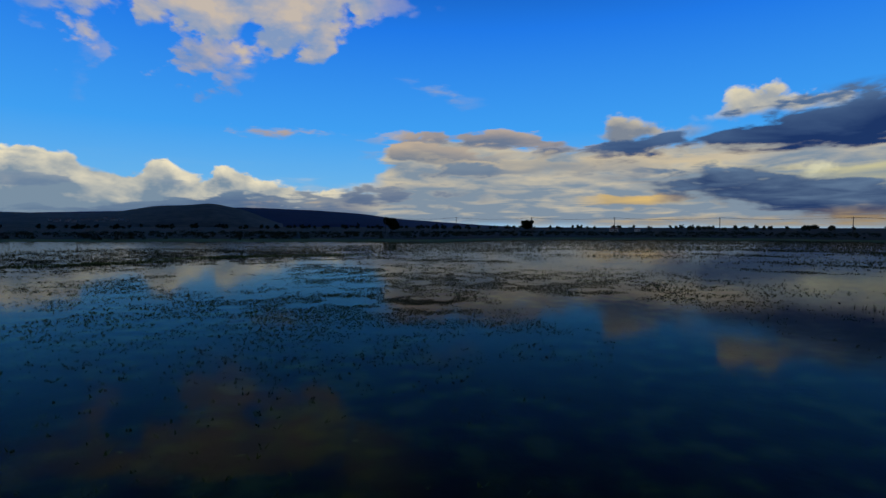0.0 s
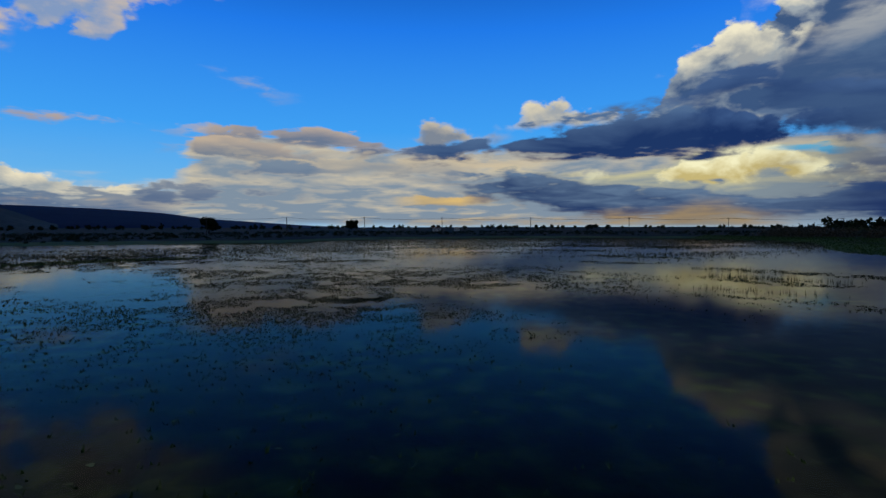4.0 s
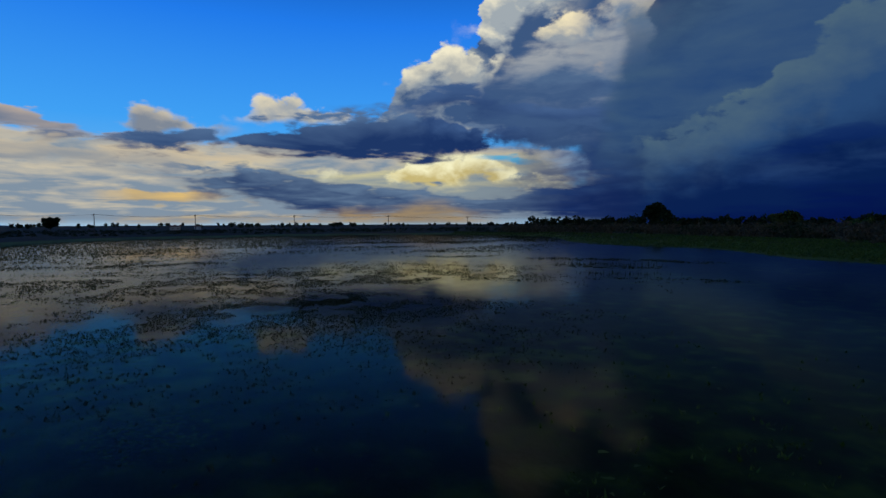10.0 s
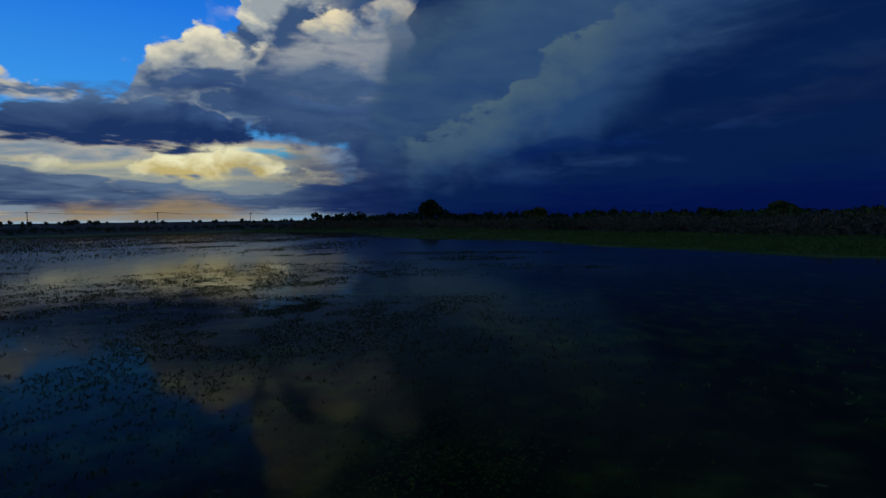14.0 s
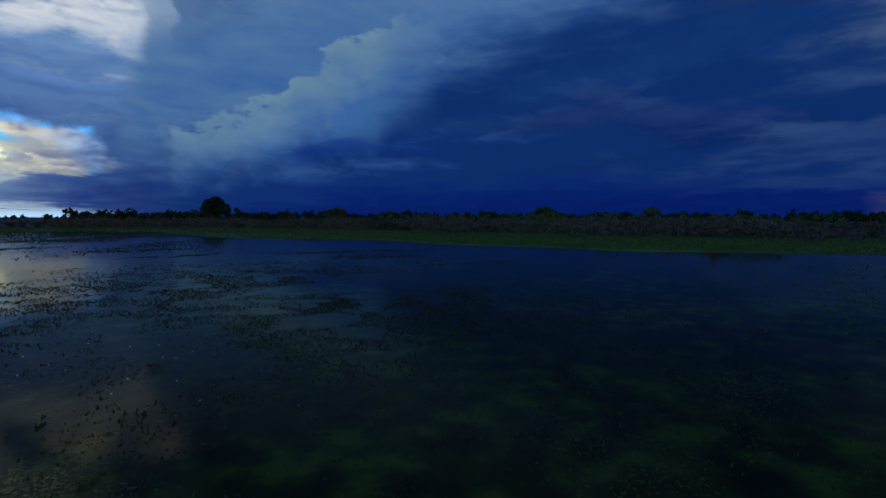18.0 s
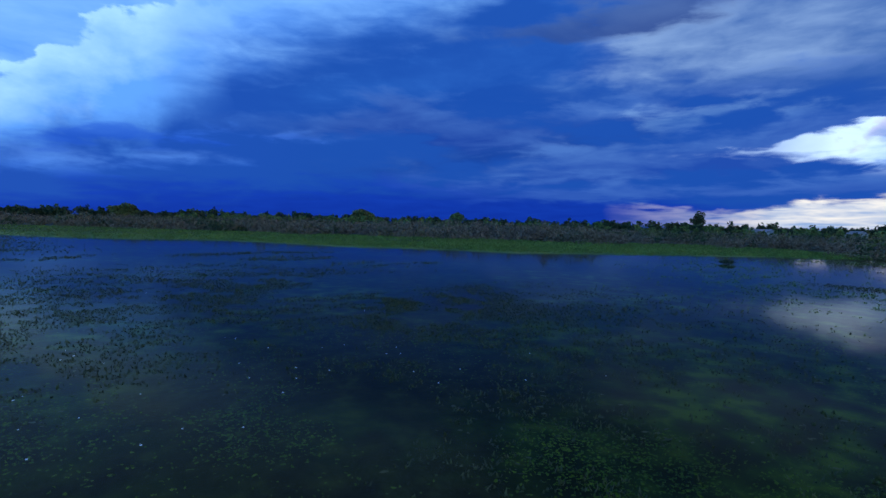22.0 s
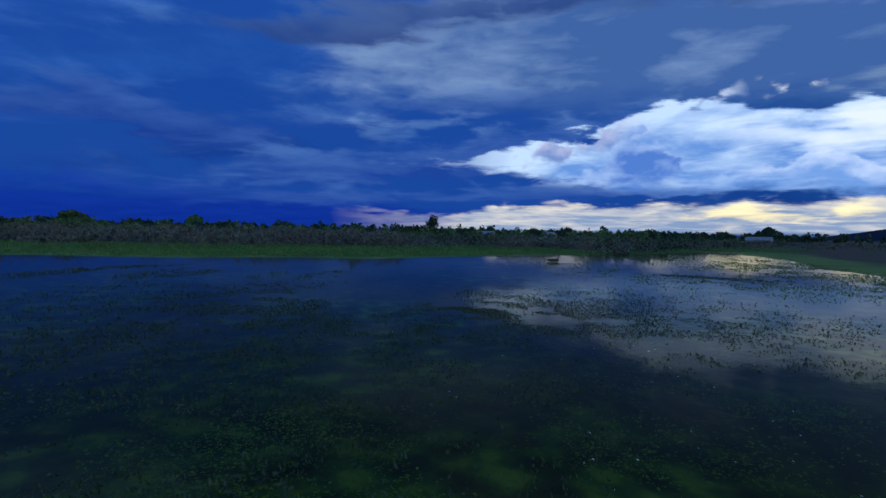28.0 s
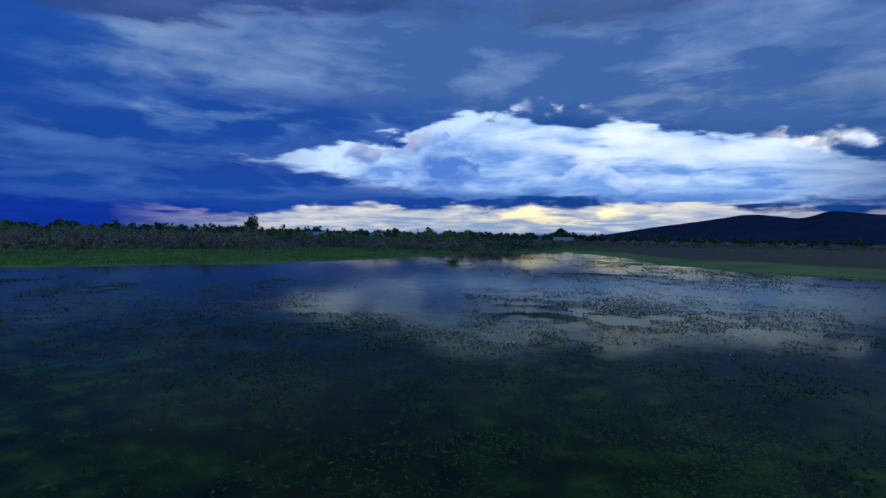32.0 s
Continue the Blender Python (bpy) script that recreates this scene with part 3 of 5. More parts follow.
band(((148.2, 7.0, 7.4), (150.9, 7.2, 8.0), (154.5, 7.3, 8.7), (158.5, 7.8, 9.8), (161.7, 8.3, 10.5), (163.8, 9.5, 10.8)), (0.1364, 0.1429, 0.2008), (0.0419, 0.0700, 0.1495), depth=2.4, tex=1.0, soft=(0.3, 0.6), rough=(0.9, 0.8), heap=True)  # rosy cloud
band(((158.9, 5.7, 6.5), (160.9, 4.7, 7.3), (162.9, 4.5, 8.5), (164.5, 4.5, 9.4), (166.1, 4.5, 9.7), (167.5, 4.5, 8.9), (169.0, 4.4, 8.3), (171.5, 4.4, 7.0), (173.9, 4.4, 6.1)), (0.0935, 0.1364, 0.2255), (0.0197, 0.0504, 0.1529), depth=3.0, tex=0.9, soft=(0.3, 1.0), rough=(1.0, 0.6), heap=True)  # blue lobe
band(((175.3, 4.8, 6.8), (177.9, 4.7, 7.1), (179.4, 4.6, 7.9), (180.7, 4.6, 8.1), (182.1, 4.6, 7.5), (184.0, 4.5, 6.6), (186.1, 4.2, 5.8)), (0.1462, 0.1815, 0.2519), (0.0404, 0.0848, 0.1891), depth=2.6, soft=(0.4, 1.0), rough=(1.0, 0.8), heap=True)  # lit lobe
band(((176.8, 12.6, 12.9), (177.9, 12.3, 13.4), (179.3, 12.7, 13.8), (180.5, 13.3, 13.8)), (0.2588, 0.2588, 0.2298), (0.1580, 0.1891, 0.2474), depth=2.5, soft=(0.4, 0.4), rough=(0.6, 0.6), heap=True)  # spark of light
band(((171.5, 12.9, 13.1), (172.8, 12.9, 13.5), (174.0, 13.3, 13.7)), (0.1949, 0.2150, 0.2474), (0.0789, 0.1181, 0.2048), soft=(0.3, 0.3), rough=(0.6, 0.6), heap=True)  # spark of light
band(((179.2, 12.8, 13.7), (183.2, 12.4, 14.8), (186.4, 12.2, 15.7), (191.5, 12.2, 16.1), (196.2, 12.5, 16.0), (200.4, 12.6, 16.0), (205.0, 12.3, 15.8), (212.4, 11.1, 15.2), (221.6, 9.3, 13.4)), (0.0465, 0.0753, 0.1279), (0.0138, 0.0307, 0.0753), depth=4, tex=0.9, soft=(1.2, 0.8), rough=(1.4, 1.0), cover=0.93)  # dark rib over the bank
band(((159.9, 21.0, 25.5), (169.0, 20.7, 25.7), (177.9, 20.4, 26.3), (184.6, 20.0, 25.7), (189.8, 20.3, 25.0), (193.1, 21.3, 24.4)), (0.0176, 0.0351, 0.0813), (0.0066, 0.0176, 0.0559), depth=4, tex=0.8, soft=(1.6, 1.2), rough=(1.4, 1.2), cover=0.85)  # dark top rib
band(((198.1, 8.5, 9.6), (200.2, 8.3, 9.8), (202.5, 8.3, 9.4), (205.1, 7.9, 9.0), (209.5, 7.5, 8.4)), (0.2872, 0.2795, 0.2455), (0.1567, 0.1891, 0.2550), depth=2.5, soft=(0.6, 0.8), rough=(1.0, 1.0), heap=True)  # white strip
band(((121.8, 2.0, 5.1), (131.1, 2.3, 5.1), (140.0, 2.5, 5.2), (149.2, 3.0, 5.1), (158.1, 3.2, 5.3), (163.7, 3.6, 4.9), (171.5, 3.8, 5.0), (176.7, 3.7, 4.5)), (0.0117, 0.0330, 0.1068), (0.0030, 0.0141, 0.0789), depth=3, tex=0.6, soft=(0.8, 0.4), rough=(0.9, 0.5), cover=0.95)  # flat base
band(((170.0, 3.7, 5.2), (178.3, 3.7, 5.1), (184.0, 3.5, 5.1), (191.3, 3.3, 5.0), (195.5, 3.8, 4.8), (200.7, 4.1, 4.9), (205.2, 4.2, 5.1), (212.6, 3.9, 4.8)), (0.0329, 0.0753, 0.1811), (0.0110, 0.0366, 0.1231), depth=2.5, tex=0.7, soft=(0.8, 0.4), rough=(0.9, 0.6), cover=0.92)  # flat base
band(((143.7, -0.1, 2.2), (149.2, -0.1, 3.0), (158.2, -0.1, 3.2), (166.5, -0.1, 3.5), (174.1, -0.0, 3.7), (185.1, 0.1, 3.6), (195.2, 0.2, 3.4), (203.5, 0.3, 3.1)), (0.1759, 0.1704, 0.1633), (0.0559, 0.0813, 0.1333), depth=3.4, tex=1.0, soft=(0.35, 0.3), rough=(0.5, 0.0))  # pale horizon
band(((168.1, 1.5, 2.4), (171.1, 1.4, 3.0), (175.4, 1.4, 3.1), (179.3, 1.5, 2.7), (183.3, 1.6, 3.1), (184.8, 1.7, 2.5)), (0.2588, 0.2363, 0.1495), (0.1580, 0.1462, 0.1181), depth=2.0, tex=1.2, soft=(0.4, 0.5), rough=(0.8, 0.8))  # yellow horizon
# a little clear air in front of it all
sky_colour = wmix(0.00002, sky_colour, air.outputs[0])
background = wnode("ShaderNodeBackground", sky_colour, 1.0)
wt.links.new(background.outputs[0], wnode("ShaderNodeOutputWorld").inputs[0])

sun = new("sun", bpy.data.lights.new("sun", "SUN"))
sun.data.energy, sun.data.angle, sun.data.color = 0.0005, radians(8), (1.0, 0.86, 0.66)
a, e = radians(SUN_AZ), radians(SUN_EL)
sun.matrix_world = look((900 * math.sin(a) * math.cos(e), 900 * math.cos(a) * math.cos(e), 900 * math.sin(e)), (0, 0, 0))


# ---------------------------------------------------------------- materials
def material(name, rough=0.8, spec=0.3):
    m = bpy.data.materials.new(name)
    m.use_nodes = True
    b = m.node_tree.nodes["Principled BSDF"]
    b.inputs["Roughness"].default_value = rough
    b.inputs["Specular IOR Level"].default_value = spec
    return m, m.node_tree, b


def varied(name, colours, scale=1.0, rough=0.85, island=False, bump=0.0, spec=0.2, detail=6.0, fine=0.0):
    """A surface whose colour wanders between the colours given, by noise at real size and, if wanted, from piece to piece."""
    m, t, b = material(name, rough, spec)
    co = t.nodes.new("ShaderNodeTexCoord").outputs["Object"]
    n = t.nodes.new("ShaderNodeTexNoise")
    n.inputs["Scale"].default_value, n.inputs["Detail"].default_value = scale, detail
    t.links.new(co, n.inputs["Vector"])
    value = n.outputs[0]
    if fine:
        n2 = t.nodes.new("ShaderNodeTexNoise")
        n2.inputs["Scale"].default_value, n2.inputs["Detail"].default_value = fine, 4.0
        t.links.new(co, n2.inputs["Vector"])
        mid = t.nodes.new("ShaderNodeMath")
        mid.operation = "ADD"
        t.links.new(value, mid.inputs[0])
        t.links.new(n2.outputs[0], mid.inputs[1])
        half = t.nodes.new("ShaderNodeMath")
        half.operation, half.inputs[1].default_value = "MULTIPLY", 0.5
        t.links.new(mid.outputs[0], half.inputs[0])
        value = half.outputs[0]
    if island:
        g = t.nodes.new("ShaderNodeNewGeometry")
        mixer = t.nodes.new("ShaderNodeMix")
        mixer.inputs[0].default_value = 0.55
        t.links.new(value, mixer.inputs[2])
        t.links.new(g.outputs["Random Per Island"], mixer.inputs[3])
        value = mixer.outputs[0]
    r = t.nodes.new("ShaderNodeValToRGB")
    t.links.new(value, r.inputs[0])
    k = len(colours)
    r.color_ramp.elements[0].position, r.color_ramp.elements[1].position = 0.3, 0.7
    r.color_ramp.elements[0].color, r.color_ramp.elements[1].color = (*colours[0], 1), (*colours[-1], 1)
    for i in range(1, k - 1):
        r.color_ramp.elements.new(0.3 + 0.4 * i / (k - 1)).color = (*colours[i], 1)
    t.links.new(r.outputs[0], b.inputs["Base Color"])
    if bump:
        bp = t.nodes.new("ShaderNodeBump")
        bp.inputs["Strength"].default_value, bp.inputs["Distance"].default_value = bump, 0.1
        t.links.new(n.outputs[0], bp.inputs["Height"])
        t.links.new(bp.outputs[0], b.inputs["Normal"])
    return m


def water_material():
    """Still shallow water: it mirrors by Fresnel and lets the tinted bed show through where one looks down steeply."""
    m = bpy.data.materials.new("water")
    m.use_nodes = True
    t = m.node_tree
    t.nodes.clear()
    co = t.nodes.new("ShaderNodeTexCoord").outputs["Object"]
    small, large = t.nodes.new("ShaderNodeTexNoise"), t.nodes.new("ShaderNodeTexNoise")
    for n, s, d in ((small, 2.2, 3.0), (large, 0.12, 4.0)):
        n.inputs["Scale"].default_value, n.inputs["Detail"].default_value = s, d
        t.links.new(co, n.inputs["Vector"])
    breeze = t.nodes.new("ShaderNodeMapRange")
    t.links.new(large.outputs[0], breeze.inputs[0])
    for i, v in enumerate((0.4, 0.65, 0.02, 0.10)):
        breeze.inputs[i + 1].default_value = v
    bump = t.nodes.new("ShaderNodeBump")
    bump.inputs["Distance"].default_value = 0.05
    t.links.new(breeze.outputs[0], bump.inputs["Strength"])
    t.links.new(small.outputs[0], bump.inputs["Height"])
    fresnel = t.nodes.new("ShaderNodeFresnel")
    fresnel.inputs[0].default_value = 1.08
    t.links.new(bump.outputs[0], fresnel.inputs["Normal"])
    gloss, clear, mixed = t.nodes.new("ShaderNodeBsdfGlossy"), t.nodes.new("ShaderNodeBsdfTransparent"), t.nodes.new("ShaderNodeMixShader")
    gloss.inputs["Roughness"].default_value = 0.06
    gloss.inputs["Color"].default_value = (0.70, 0.71, 0.72, 1)
    t.links.new(bump.outputs[0], gloss.inputs["Normal"])
    clear.inputs[0].default_value = (0.72, 0.82, 0.62, 1)
    t.links.new(fresnel.outputs[0], mixed.inputs[0])
    t.links.new(clear.outputs[0], mixed.inputs[1])
    t.links.new(gloss.outputs[0], mixed.inputs[2])
    out = t.nodes.new("ShaderNodeOutputMaterial")
    t.links.new(mixed.outputs[0], out.inputs[0])
    return m


WATER = water_material()
BED = varied("bed", ((0.012, 0.014, 0.008), (0.022, 0.026, 0.010), (0.035, 0.055, 0.012), (0.02, 0.02, 0.012)), 0.25, 0.95, bump=0.3, fine=2.0)
LEAF_DARK = varied("leaf_dark", ((0.010, 0.018, 0.006), (0.022, 0.036, 0.010), (0.034, 0.046, 0.014)), 0.3, 0.8, True)
LEAF_GREEN = varied("leaf_green", ((0.03, 0.055, 0.010), (0.06, 0.095, 0.018), (0.10, 0.12, 0.025)), 0.3, 0.8, True)
LEAF_OLIVE = varied("leaf_olive", ((0.045, 0.055, 0.012), (0.08, 0.085, 0.018), (0.10, 0.095, 0.025)), 0.3, 0.8, True)
TWIG = varied("twig", ((0.025, 0.02, 0.012), (0.07, 0.052, 0.032), (0.11, 0.08, 0.048), (0.055, 0.052, 0.02), (0.022, 0.02, 0.01)), 0.09, 0.9, fine=0.5)
BARK = varied("bark", ((0.03, 0.024, 0.018), (0.07, 0.055, 0.04)), 3.0, 0.95, bump=0.4)
GRASS = varied("grass_blade", ((0.03, 0.055, 0.008), (0.06, 0.11, 0.012), (0.10, 0.14, 0.022)), 0.08, 0.75, True)
WEED = varied("water_weed", ((0.014, 0.022, 0.007), (0.028, 0.042, 0.010), (0.05, 0.06, 0.016)), 0.1, 0.7, True)
WEED_SUNK = varied("sunk_weed", ((0.015, 0.03, 0.005), (0.05, 0.10, 0.008), (0.16, 0.22, 0.012)), 0.35, 0.9, fine=9.0)
REED_DRY = varied("dry_reed", ((0.10, 0.085, 0.05), (0.17, 0.145, 0.085), (0.08, 0.085, 0.03)), 0.2, 0.85, True)
HILL_NEAR = varied("hill_scrub", ((0.025, 0.04, 0.038), (0.065, 0.08, 0.065), (0.12, 0.125, 0.09)), 0.009, 0.95, fine=0.03)
# the blue haze of distance is put into the far ridge's base colour
HILL_FAR_HAZY = varied("hill_hazy_blue", ((0.012, 0.022, 0.06), (0.016, 0.028, 0.075), (0.022, 0.035, 0.08)), 0.004, 0.95, fine=0.02)
# south hill: wooded tones with navy distance haze mixed into the colour
HILL_WOODED_HAZY = varied("hill_wooded_hazy", ((0.008, 0.013, 0.024), (0.013, 0.020, 0.033), (0.018, 0.027, 0.036)), 0.012, 0.95, spec=0.0, fine=0.06)
WOOD = varied("weathered_wood", ((0.06, 0.05, 0.04), (0.13, 0.11, 0.09)), 4.0, 0.9, bump=0.3)
PLASTER = varied("white_plaster", ((0.55, 0.53, 0.48), (0.72, 0.70, 0.66)), 0.8, 0.9, fine=6.0)
TILE = varied("roof_tile", ((0.18, 0.09, 0.06), (0.28, 0.15, 0.10)), 1.5, 0.9)
PANE = varied("dark_pane", ((0.01, 0.012, 0.015), (0.02, 0.022, 0.026)), 1.0, 0.15, spec=0.5)
WIRE = varied("cable", ((0.02, 0.02, 0.02), (0.03, 0.03, 0.03)), 1.0, 0.6)
CERAMIC = varied("insulator", ((0.12, 0.10, 0.09), (0.20, 0.18, 0.16)), 5.0, 0.3, spec=0.5)

# ---------------------------------------------------------------- ground and water
rng = np.random.default_rng(7)


def value_noise(x, y, seed):
    """Smooth noise in 0 to 1 over the plan, one cell a unit."""
    x, y = np.asarray(x, float), np.asarray(y, float)
    xi, yi = np.floor(x).astype(np.int64), np.floor(y).astype(np.int64)
    fx, fy = x - xi, y - yi
    fx, fy = fx * fx * (3 - 2 * fx), fy * fy * (3 - 2 * fy)

    def corner(i, j):
        h = (i * 374761393 + j * 668265263 + seed * 974634777) & 0x7FFFFFFF
        h = ((h ^ (h >> 13)) * 1274126177) & 0x7FFFFFFF
        return ((h ^ (h >> 16)) & 0xFFFF) / 65535.0
    return ((corner(xi, yi) * (1 - fx) + corner(xi + 1, yi) * fx) * (1 - fy)
            + (corner(xi, yi + 1) * (1 - fx) + corner(xi + 1, yi + 1) * fx) * fy)


def fbm(x, y, size, seed, octaves=4):
    total, amp, norm = 0.0, 1.0, 0.0
    for k in range(octaves):
        total = total + amp * value_noise(np.asarray(x) / size * 2 ** k, np.asarray(y) / size * 2 ** k, seed + k)
        norm, amp = norm + amp, amp * 0.55
    return total / norm


# distance of the water's edge and of the scrub's foot from the middle of the flooded field, by direction in degrees
SHORE_AZ = (-180, -170, -165, -155, -140, -120, -90, -60, -45, -37, -25, -12, 0, 3, 10, 27, 48, 57, 63, 67, 71, 80, 88, 98, 107, 118, 133, 148, 153, 160, 165, 172, 176, 180)
SHORE_R = (140, 92, 76, 64, 64, 92, 142, 192, 170, 147, 138, 127, 118, 128, 152, 178, 188, 180, 153, 115, 95, 85, 84, 68, 63, 60, 58, 69, 75, 87, 93, 115, 143, 152)
SCRUB_AZ = (-180, -170, -153, -120, -60, -45, -25, 0, 3, 17, 30, 40, 46, 57, 64, 71, 83, 93, 98, 104, 113, 128, 141, 150, 160, 165, 170, 174, 180)
SCRUB_R = (200, 245, 330, 300, 260, 178, 155, 165, 205, 207, 220, 227, 250, 211, 216, 182, 148, 129, 122, 116, 109, 105, 110, 118, 112, 100, 105, 140, 200)

def shore(x, y):
    az = np.degrees(np.arctan2(x, y))
    return np.interp(az, SHORE_AZ, SHORE_R) * (0.94 + 0.12 * fbm(x, y, 14.0, 5, 3))


def scrub_edge(x, y):
    return np.interp(np.degrees(np.arctan2(x, y)), SCRUB_AZ, SCRUB_R)


def ease(v, a, b):
    s = np.clip((v - a) / (b - a), 0, 1)
    return s * s * (3 - 2 * s)


def ground_z(x, y):
    r = np.hypot(x, y)
    d = r - shore(x, y)
    bed = -0.32 + 0.12 * fbm(x, y, 7.0, 21, 3)
    land = 0.10 + 0.35 * ease(d, 2, 40) + 0.25 * (fbm(x, y, 18.0, 31, 3) - 0.4) * ease(d, 0, 30)
    s = ease(d, -14, 3)
    return (bed * (1 - s) + land * s) * (1 - ease(r, 900, 2500)) + 0.4 * ease(r, 900, 2500)


def mesh_from(name, verts, faces, mat, smooth=False):
    me = bpy.data.meshes.new(name)
    verts = np.asarray(verts, np.float32)
    faces = np.asarray(faces, np.int32)
    n, k = faces.shape
    me.vertices.add(len(verts))
    me.vertices.foreach_set("co", verts.ravel())
    me.loops.add(n * k)
    me.loops.foreach_set("vertex_index", faces.ravel())
    me.polygons.add(n)
    me.polygons.foreach_set("loop_start", np.arange(0, n * k, k, dtype=np.int32))
    me.materials.append(mat)
    me.update(calc_edges=True)
    if smooth:
        me.polygons.foreach_set("use_smooth", np.ones(n, bool))
    return me


def sheet(name, grid, mat, closed=True, smooth=True):
    """A sheet from a grid of points (rings, spokes, 3)."""
    rings, spokes = grid.shape[:2]
    i, j = np.meshgrid(np.arange(rings - 1), np.arange(spokes if closed else spokes - 1), indexing="ij")
    i, j = i.ravel(), j.ravel()
    j2 = (j + 1) % spokes
    faces = np.stack([i * spokes + j, i * spokes + j2, (i + 1) * spokes + j2, (i + 1) * spokes + j], 1)
    return mesh_from(name, grid.reshape(-1, 3), faces, mat, smooth)


def part(name, me, parent, label=""):
    ob = new(name, me)
    ob.parent = parent
    return tagged(ob, label)


def ground_material():
    m, t, b = material("ground", 0.95, 0.15)
    co = t.nodes.new("ShaderNodeTexCoord").outputs["Object"]

    def n(scale, detail=5.0):
        k = t.nodes.new("ShaderNodeTexNoise")
        k.inputs["Scale"].default_value, k.inputs["Detail"].default_value = scale, detail
        t.links.new(co, k.inputs["Vector"])
        return k.outputs[0]

    def ramp_of(value, *stops):
        r = t.nodes.new("ShaderNodeValToRGB")
        t.links.new(value, r.inputs[0])
        r.color_ramp.elements[0].position, r.color_ramp.elements[0].color = stops[0][0], (*stops[0][1], 1)
        r.color_ramp.elements[1].position, r.color_ramp.elements[1].color = stops[-1][0], (*stops[-1][1], 1)
        for w, c in stops[1:-1]:
            r.color_ramp.elements.new(w).color = (*c, 1)
        return r.outputs[0]

    def blend(f, x, y):
        k = t.nodes.new("ShaderNodeMix")
        k.data_type = "RGBA"
        t.links.new(f, k.inputs[0])
        t.links.new(x, k.inputs[6])
        t.links.new(y, k.inputs[7])
        return k.outputs[2]
    z = t.nodes.new("ShaderNodeSeparateXYZ")
    t.links.new(co, z.inputs[0])
    mud = ramp_of(n(0.9, 7.0), (0.34, (0.010, 0.011, 0.005)), (0.46, (0.018, 0.026, 0.007)), (0.56, (0.030, 0.058, 0.009)), (0.66, (0.075, 0.11, 0.012)))
    peat = ramp_of(n(1.6, 7.0), (0.35, (0.008, 0.008, 0.005)), (0.55, (0.018, 0.018, 0.008)), (0.7, (0.035, 0.045, 0.012)))
    mud = blend(ramp_of(n(0.075, 3.0), (0.42, (0, 0, 0)), (0.60, (1, 1, 1))), mud, peat)
    meadow = ramp_of(n(0.09), (0.3, (0.03, 0.05, 0.009)), (0.5, (0.06, 0.11, 0.012)), (0.7, (0.09, 0.12, 0.024)))
    dry = ramp_of(n(0.03), (0.3, (0.012, 0.014, 0.006)), (0.55, (0.022, 0.020, 0.010)), (0.75, (0.016, 0.022, 0.006)))
    wet = t.nodes.new("ShaderNodeMapRange")
    t.links.new(z.outputs[2], wet.inputs[0])
    for i, v in enumerate((-0.1, 0.04, 0, 1)):
        wet.inputs[i + 1].default_value = v
    far = t.nodes.new("ShaderNodeMapRange")
    t.links.new(z.outputs[2], far.inputs[0])
    for i, v in enumerate((0.30, 0.42, 0, 1)):
        far.inputs[i + 1].default_value = v
    t.links.new(blend(wet.outputs[0], mud, blend(far.outputs[0], meadow, dry)), b.inputs["Base Color"])
    bp = t.nodes.new("ShaderNodeBump")
    bp.inputs["Strength"].default_value, bp.inputs["Distance"].default_value = 0.5, 0.08
    t.links.new(n(3.0), bp.inputs["Height"])
    t.links.new(bp.outputs[0], b.inputs["Normal"])
    return m


spokes = 360
turns = np.radians(np.arange(spokes))
radii = np.concatenate([np.arange(0.01, 130, 1.3), np.arange(130, 320, 3.5), np.geomspace(320, 4700, 40)])
rr, aa = np.meshgrid(radii, turns, indexing="ij")
gx, gy = rr * np.sin(aa), rr * np.cos(aa)
ground = tagged(new("ground", sheet("ground", np.stack([gx, gy, ground_z(gx, gy)], 2), ground_material())),
                "flat wet meadow and muddy pond bed running to the horizon", "ground", kind="structure")
reach = np.linspace(0, 1, 40)[:, None] * (np.interp(np.degrees(np.arctan2(np.sin(turns), np.cos(turns))), SHORE_AZ, SHORE_R) * 1.10 + 3)[None, :]
reach[0] = 0.01
wx, wy = reach * np.sin(turns), reach * np.cos(turns)
water = tagged(new("water", sheet("water", np.stack([wx, wy, 0 * wx], 2), WATER)),
               "still shallow flood water mirroring the stormy evening sky", "water", kind="structure")
water.visible_shadow = False


# ---------------------------------------------------------------- hills
def hill(name, label, az_from, az_to, distance, depth, profile, mat, seed, roughness=0.05):
    """A range of hills: a ridge of the given angular heights (azimuth, degrees) with slopes in front and behind."""
    az = np.linspace(az_from, az_to, 220)
    tops = np.interp(az, [p[0] for p in profile], [p[1] for p in profile])
    tops = np.convolve(np.pad(tops, 3, "edge"), np.ones(7) / 7, "valid")
    rows_ = np.linspace(0, 1, 26)
    a2, v2 = np.meshgrid(np.radians(az), rows_, indexing="xy")
    dist = distance - depth * (1 - v2 / 0.7)
    hx, hy = dist * np.sin(a2), dist * np.cos(a2)
    rise = np.where(v2 < 0.7, (v2 / 0.7) ** 0.8, ((1 - v2) / 0.3) ** 0.7)
    h = np.tan(np.radians(tops))[None, :] * distance + 4.0
    hz = rise * h * (1 + roughness * (fbm(hx, hy, 140.0, seed, 5) - 0.5) * 4 * (1 - rise) + 0.02 * (fbm(hx, hy, 60.0, seed + 9, 3) - 0.5))
    tagged(new(name, sheet(name, np.stack([hx, hy, hz], 2), mat, closed=False)), label, "hill", kind="structure")

    def surface(az_, d_):
        i = int(np.clip(np.searchsorted(az, az_), 0, 219))
        return float(np.interp(d_, dist[:, i], hz[:, i]))
    return surface


